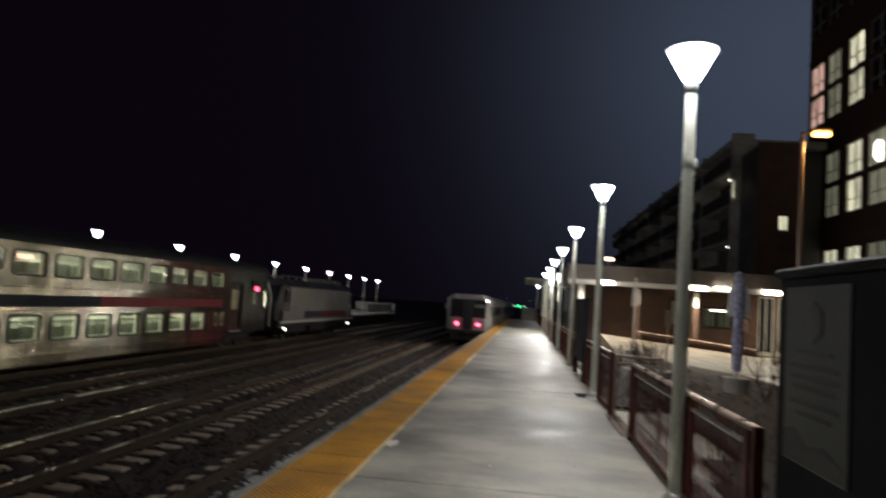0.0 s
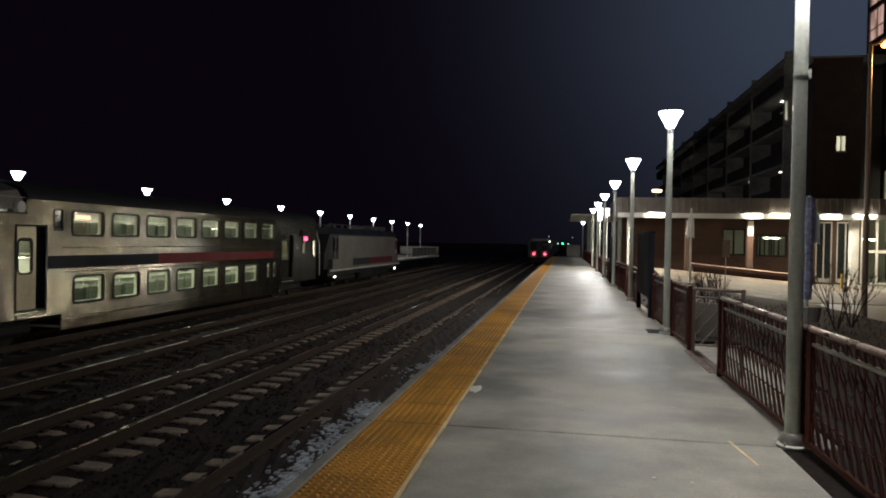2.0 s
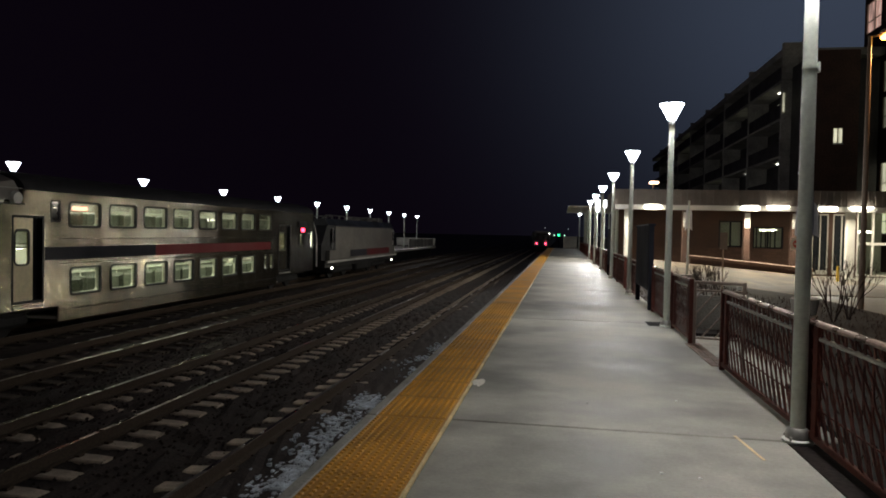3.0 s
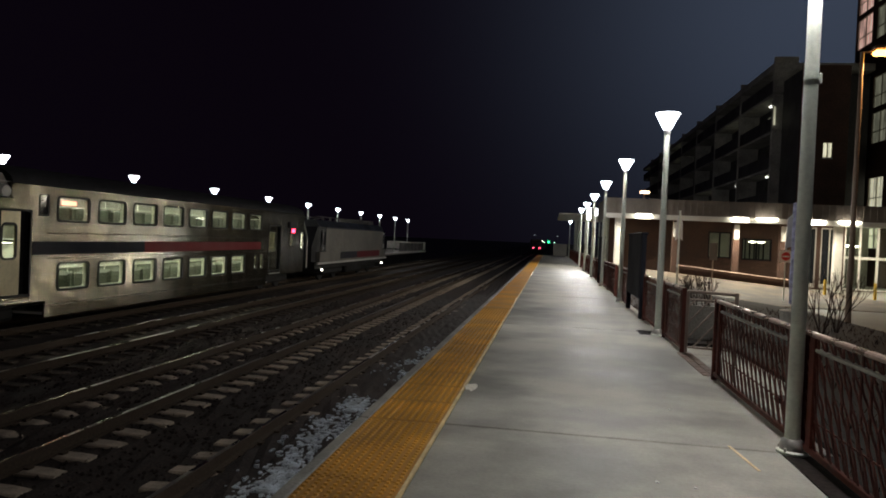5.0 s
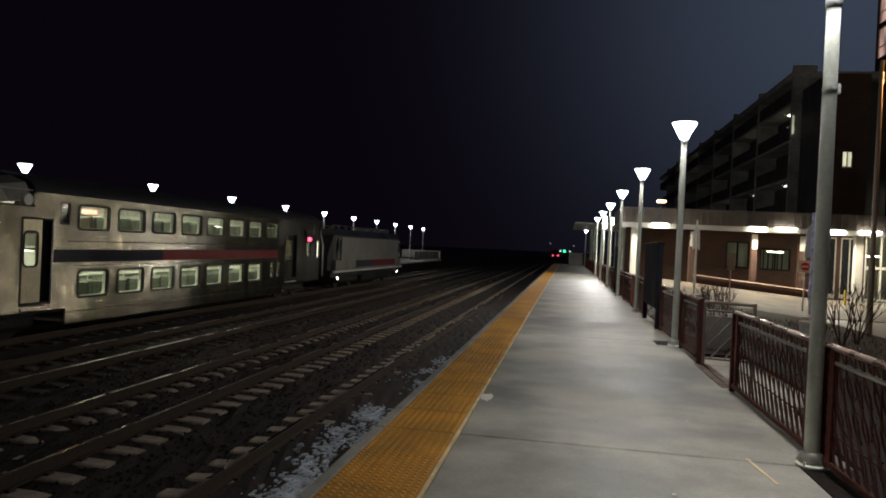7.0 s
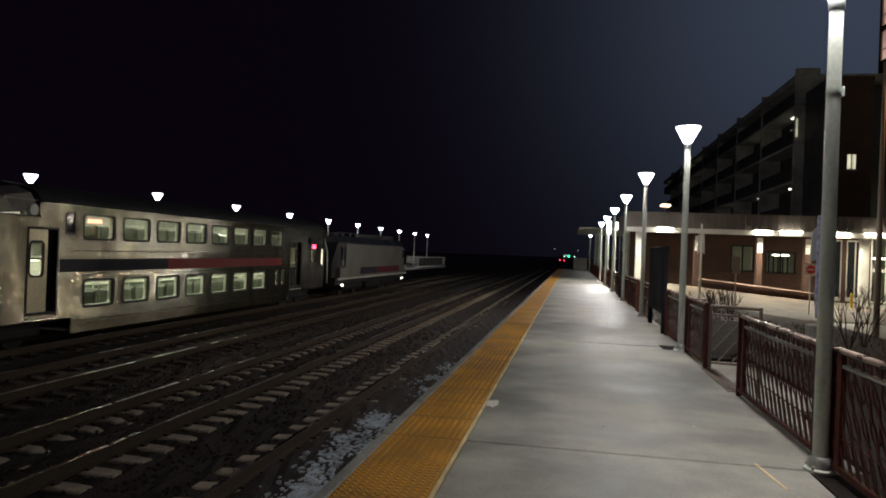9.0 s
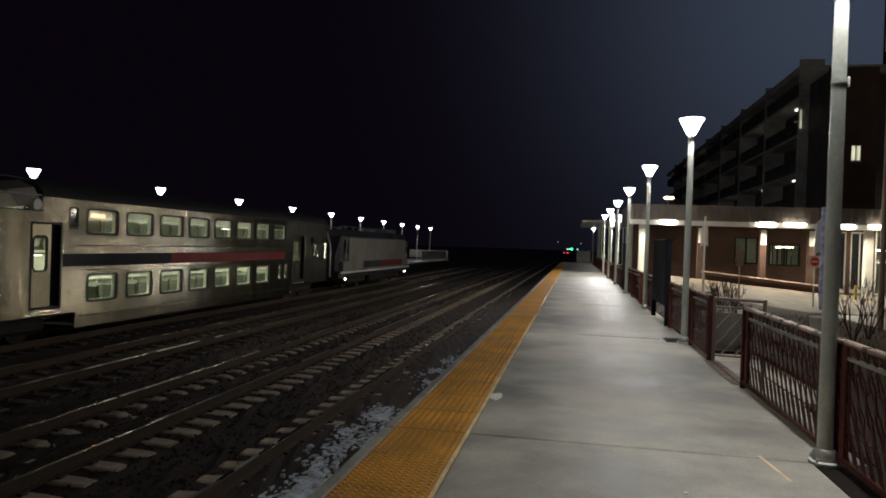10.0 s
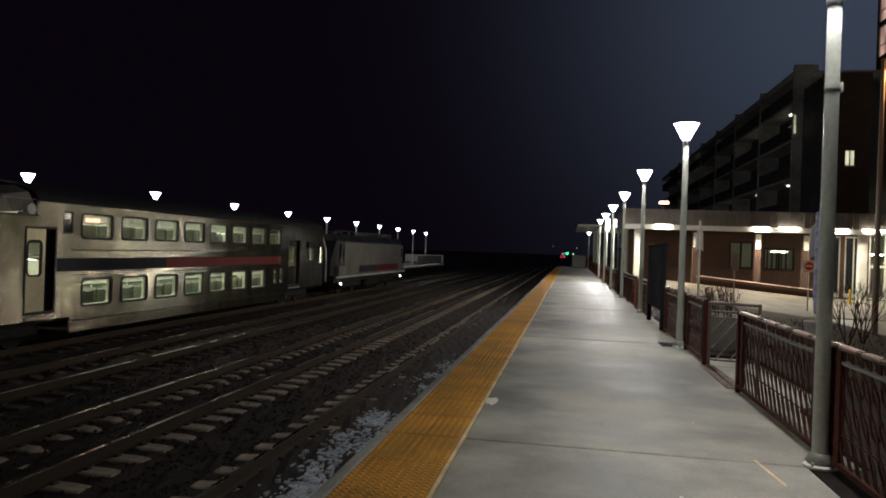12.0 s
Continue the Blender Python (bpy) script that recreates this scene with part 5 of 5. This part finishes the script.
# ---- banner posts, lot lamp, shrubs ----
def banner_post(x, y, top, blue):
    t = thing("banner_post", "lamp post wrapped in a blue banner with white flags" if blue else "grey post with small white flags", "banner post", (x, y, -0.42), "banner posts")
    part("pole", Shape().lathe([(0.05, 0), (0.04, top + 0.85)], 10), M["pole"], t, smooth=True)
    part("planter", Shape().lathe([(0.3, 0), (0.36, 0.4), (0.33, 0.42)], 14), M["kerb"], t)
    if blue:
        part("banner", Shape().lathe([(0.12, 0.6), (0.15, 1.2), (0.13, 1.9), (0.16, 2.5), (0.14, top + 0.8)], 9), M["banner"], t, "blue patterned banner wrap")
    for s in (-1, 1):
        w = 0.24 if blue else 0.1
        part("flag", Shape().add([(s * 0.05, -0.01, top - 0.35), (s * (0.05 + w), -0.01, top - 0.45), (s * (0.02 + w), -0.01, top + 0.35), (s * 0.05, -0.01, top + 0.6), (s * 0.05, 0.01, top - 0.35), (s * (0.05 + w), 0.05, top - 0.45), (s * (0.02 + w), 0.05, top + 0.35), (s * 0.05, 0.01, top + 0.6)],
                                 [(0, 1, 2, 3), (7, 6, 5, 4), (0, 4, 5, 1), (1, 5, 6, 2), (2, 6, 7, 3), (3, 7, 4, 0)]), M["banner_white"], t, "white cloth flag")


banner_post(7.45, 20.0, 2.55, True)
banner_post(6.3, 31.0, 2.75, False)

ol = thing("lot_lamp", "tall slim lamp post with an orange sodium light", "street lamp", (11.72, 27.24, LOT))
part("pole", Shape().lathe([(0.11, 0), (0.09, 4), (0.07, 10.0)], 12), M["sodium_pole"], ol, smooth=True)
part("arm", Shape().tube((0, 0, 9.95), (0.5, 0, 10.05), 0.045, n=8), M["sodium_pole"], ol)
hd = part("lamp_head", Shape().bevel_box(0.35, 1.05, -0.18, 0.18, 10.05, 10.22, 0.06), M["sodium_pole"], ol)
part("lens", Shape().bevel_box(0.38, 1.02, -0.17, 0.17, 9.86, 10.049, 0.06), M["sodium"], hd, "glowing orange lens")
li = bpy.data.lights.new("sodium_light", "SPOT")
li.energy, li.color, li.spot_size, li.spot_blend, li.shadow_soft_size = 1700, (1.0, 0.56, 0.24), radians(150), 0.5, 0.2
o = new("sodium_light", li)
o.matrix_basis = pose(12.42, 27.24, LOT + 9.88)


def shrub(x, y, h, seed, z=-0.80):
    rng = random.Random(seed)
    t = thing("bare_shrub", "leafless twiggy shrub in the planting bed", "shrub", (x, y, z), "bare shrubs")
    s = Shape()
    trunks = Shape()

    def grow(p, d, r, n, depth, sh):
        q = p + d * n
        sh.tube(p, q, r, r * 0.6, n=5, caps=False)
        if depth:
            for _ in range(rng.randint(2, 3)):
                e = (d + Vector((rng.uniform(-0.5, 0.5), rng.uniform(-0.5, 0.5), rng.uniform(0.0, 0.6)))).normalized()
                grow(p + d * n * rng.uniform(0.55, 1), e, r * 0.6, n * rng.uniform(0.6, 0.85), depth - 1, s)

    for _ in range(5):
        d = Vector((rng.uniform(-0.45, 0.45), rng.uniform(-0.45, 0.45), 1)).normalized()
        grow(Vector((rng.uniform(-0.1, 0.1), rng.uniform(-0.1, 0.1), -0.05)), d, 0.021, h * 0.36, 3, trunks)
    tagged(part("trunk", trunks, M["twig"], t, "brown stems"), kind="stuff")
    tagged(part("crown", s, M["twig"], t, "fine bare twigs"), kind="stuff")


pl = thing("round_planter", "large pale concrete planter holding a bare shrub", "planter", (4.9, 19.3, -0.81))
part("bowl", Shape().lathe([(0.42, 0.0), (0.55, 0.3), (0.66, 0.82), (0.66, 0.9), (0.58, 0.9), (0.54, 0.78)], 24), M["kerb"], pl, smooth=True)
part("soil", Shape().lathe([(0.53, 0.74), (0.53, 0.80)], 20), M["soil"], pl, "dark soil")
shrub(8.75, 21.7, 2.6, 1)
shrub(9.6, 22.6, 2.4, 2)
shrub(4.75, 19.2, 1.25, 3, -0.02)
shrub(5.05, 19.4, 1.2, 4, -0.02)
shrub(5.0, 26.0, 1.7, 5)
tp = thing("lot_sign", "brown sign plate on a thin post in the forecourt", "sign", (7.85, 31.5, LOT))
part("post", Shape().tube((0, 0, 0), (0, 0, 2.8), 0.03, n=6), M["sodium_pole"], tp)
part("plate", Shape().bevel_box(-0.16, 0.16, -0.05, -0.031, 2.1, 2.85, 0.008), M["fascia"], tp)


# ---- apartment buildings ----
def window_unit(parent, plane, a, b, z0, z1, room, axis, bars=1, cross=True):
    """A framed window on a face x = plane (axis 'x') or y = plane (axis 'y')."""
    f = Shape()
    t = 0.07
    cols = [a + (b - a) * i / (bars + 1) for i in range(bars + 2)]
    zs = [z0, z0 + (z1 - z0) * 0.38, z1] if cross else [z0, z1]
    hs = [(cols[i] + t / 2, cols[i + 1] - t / 2, zs[j] + t / 2, zs[j + 1] - t / 2) for i in range(bars + 1) for j in range(len(zs) - 1)]
    holed(f, plane - 0.02, plane + 0.08, (a, b), (z0, z1), hs)
    back = Shape().box(plane + 0.1, plane + 0.16, a, b, z0, z1)
    sill = Shape().box(plane - 0.08, plane + 0.02, a - 0.05, b + 0.05, z0 - 0.1, z0 - 0.003)
    if axis == "y":
        for s in (f, back, sill):
            s.v = [(y, x, z) for x, y, z in s.v]
    w = part("window", f, M["frame_white"], parent)
    part("curtain", back, M[room], w, "curtained room behind the glass")
    part("sill", sill, M["balcony"], w)
    return w


nw = thing("brick_apartment_block", "dark brick apartment block with tall lit windows", "apartment building", kind="structure")
NX, NY0, NY1 = 27.7, 46.0, 68.8
wins = []
for z0, z1 in ((2.25, 8.3), (11.25, 17.0), (20.3, 26.15), (29.1, 34.9)):
    for a, b in ((65.5, 68.5), (62.0, 64.7), (57.9, 60.6), (53.8, 56.9), (49.3, 52.4)):
        wins += [(a, b, z0, (z0 + z1) / 2 - 0.22), (a, b, (z0 + z1) / 2 + 0.22, z1)]
s = Shape()
holed(s, NX, NX + 0.4, (NY0, NY1), (LOT, 38.0), wins)
part("wall", s, M["dark_brick"], nw)
part("rear_mass", Shape().box(NX + 0.9, NX + 18, NY0, NY1, LOT, 37.9), M["dark_panel"], nw)
part("end_wall", Shape().box(NX + 0.4, NX + 18, NY1, NY1 + 0.4, LOT, 38.0), M["dark_brick"], nw)
part("parapet", Shape().box(NX - 0.25, NX + 18, NY0 - 0.2, NY1 + 0.2, 38.0, 38.9), M["dark_brick"], nw)
for fl in (8.8, 17.1, 26.6):
    part("band", Shape().box(NX - 0.08, NX - 0.002, NY0, NY1, fl, fl + 0.4), M["dark_brick"], nw)
ROOMS = {(57.9, 20.3): "lit_room", (57.9, 11.25): "lit_room", (57.9, 2.25): "lit_room", (62.0, 20.3): "dim_room", (62.0, 11.25): "dim_room", (62.0, 2.25): "lit_room", (65.5, 20.3): "pink_room", (53.8, 11.25): "dim_room", (53.8, 2.25): "dim_room"}
for i, (a, b, z0, z1) in enumerate(wins):
    window_unit(nw, NX + 0.1, a, b, z0, z1, ROOMS.get((a, wins[i - i % 2][2]), "glass_dark"), "x", 1)
part("wall_lamp", Shape().lathe([(0.15, 0), (0.38, 0.35), (0.38, 1.3), (0.15, 1.65)], 12, at=(NX + 0.1, 55.3, 14.5)), M["lit_bright"], nw, "round bright lamp in a window")

bb = thing("balcony_apartment_block", "large dark apartment block with stacked balconies", "apartment building", kind="structure")
BX, BY0, BY1 = 19.6, 64.0, 150.0
part("core", Shape().box(BX + 1.8, 27.4, BY0 + 0.6, BY1, LOT, 17.2), M["dark_panel"], bb)
holes = [(21.7, 22.4, 9.2, 10.4)]
s = Shape()
holed(s, 58.5, 58.9, (BX + 0.4, 23.5), (LOT, 16.5), holes)
s.v = [(y, x, z) for x, y, z in s.v]
part("front_wall", s, M["dark_brick"], bb, "dark brick end wall")
part("front_mass", Shape().box(BX + 0.6, 23.4, 59.2, 64.6, LOT, 16.4), M["dark_panel"], bb)
window_unit(bb, 58.55, 21.7, 22.4, 9.2, 10.4, "lit_room", "y", 1, False)
part("glow_strip", Shape().box(19.42, 19.55, 63.6, 63.72, 12.6, 14.2), M["lit_room"], bb, "tall lit slot beside the balconies")
rng = random.Random(12)
for fl in range(5):
    z = 2.3 + 3.3 * fl
    part("floor_slab", Shape().box(BX - 0.1, BX + 1.9, BY0, BY1, z - 0.22, z), M["balcony"], bb, "balcony floor slab")
    for i in range(8):
        a = BY0 + 0.3 + 10.8 * i
        if a + 10 > BY1:
            break
        bal = part("balcony_parapet", Shape().box(BX - 0.14, BX - 0.02, a, a + 10.2, z + 0.002, z + 1.15), M["dark_panel"], bb, "dark balcony parapet")
        room = rng.choice(("glass_dark", "glass_dark", "dim_room", "glass_dark"))
        w = part("balcony_window", Shape().box(BX + 1.72, BX + 1.79, a + 2, a + 7.5, z + 0.1, z + 2.4), M[room], bb)
        if rng.random() < 0.5:
            part("balcony_lamp", Shape().bevel_box(BX + 1.0, BX + 1.3, a + 4, a + 5.0, z + 2.98, z + 3.06, 0.01), M["lit_bright"], bal, "small ceiling lamp of the balcony")
    for i in range(9):
        a = BY0 + 10.8 * i
        if a < BY1:
            part("balcony_pier", Shape().box(BX - 0.2, BX + 1.7, a - 0.15, a + 0.25, z + 0.003, z + 3.07), M["balcony"], bb)
part("roof_edge", Shape().box(BX - 0.3, 27.4, BY0 - 0.3, BY1, 17.4, 18.0), M["balcony"], bb)

sh = thing("platform_shelter", "flat roofed shelter farther along the platform", "shelter", (2.3, 58, 0))
part("roof", Shape().bevel_box(-0.9, 3.6, -2, 14, 3.86, 3.95, 0.02), M["trim_white"], sh)
for x in (0.9, 3.3):
    for y in (-1, 4, 9, 13):
        part("post", Shape().tube((x, y, 0 if x < 1 else -1.2), (x, y, 3.86), 0.07, n=8), M["pole"], sh)
for x, y in ((3.15, 45.0), (3.62, 45.6)):
    gb = thing("floodlight", "bright white floodlight panel on a slim post", "floodlight", (x, y, 0), "floodlights")
    part("post", Shape().tube((0, 0.1, 0 if x < 3.2 else -1.0), (0, 0.1, 3.9), 0.04, n=6), M["pole"], gb)
    part("panel", Shape().bevel_box(-0.14, 0.14, -0.06, 0.06, 3.1 if x < 3.2 else 3.4, 3.9, 0.02), M["sign_glow"], gb, "glowing panel")
for x, y in ((3.1, 44.6),):
    lamp_light(x, y, 3.55, LAMP_W * 2)
    li = bpy.data.lights.new("floodlight_beam", "SPOT")
    li.energy, li.color, li.shadow_soft_size = 1900, LAMP_COL, 0.16
    li.spot_size, li.spot_blend = radians(62), 0.9
    o = new("floodlight_beam", li)
    o.matrix_basis = look((x - 0.1, y - 0.35, 3.5), (2.0, 36.5, 0.0))
rl = thing("roof_lamp", "small orange lamp on a mast behind the canopy", "street lamp", (8.4, 60.0, LOT))
part("mast", Shape().tube((0, 0, 0), (0, 0, 7.3), 0.06, n=8), M["sodium_pole"], rl)
part("head", Shape().bevel_box(-0.35, 0.45, -0.2, 0.2, 7.02, 7.25, 0.08), M["sodium_far"], rl, "glowing head")

course_bricks()


# ---- what moves ----
def motions():
    rows = []
    for t in (0, 0.25, 0.5, 1, 2, 3, 4, 5, 6, 7, 8, 9, 10, 11, 11.5, 11.75, 12):
        rows.append((t, pose(TRACKS[0], 46.5 + 21.6 * t + 0.14 * t * t, RAIL)))
    walk(TRAIN, rows)
    # The added lid drops over the marker light when it goes out.
    up, down = pose(SIDE + 0.056, 32.54, 1.85), pose(SIDE + 0.056, 32.54, 1.57)
    walk(OFF_LID, [(0, up), (9.0, up), (9.25, up), (9.4, down), (9.6, down), (12, down)])


motions()
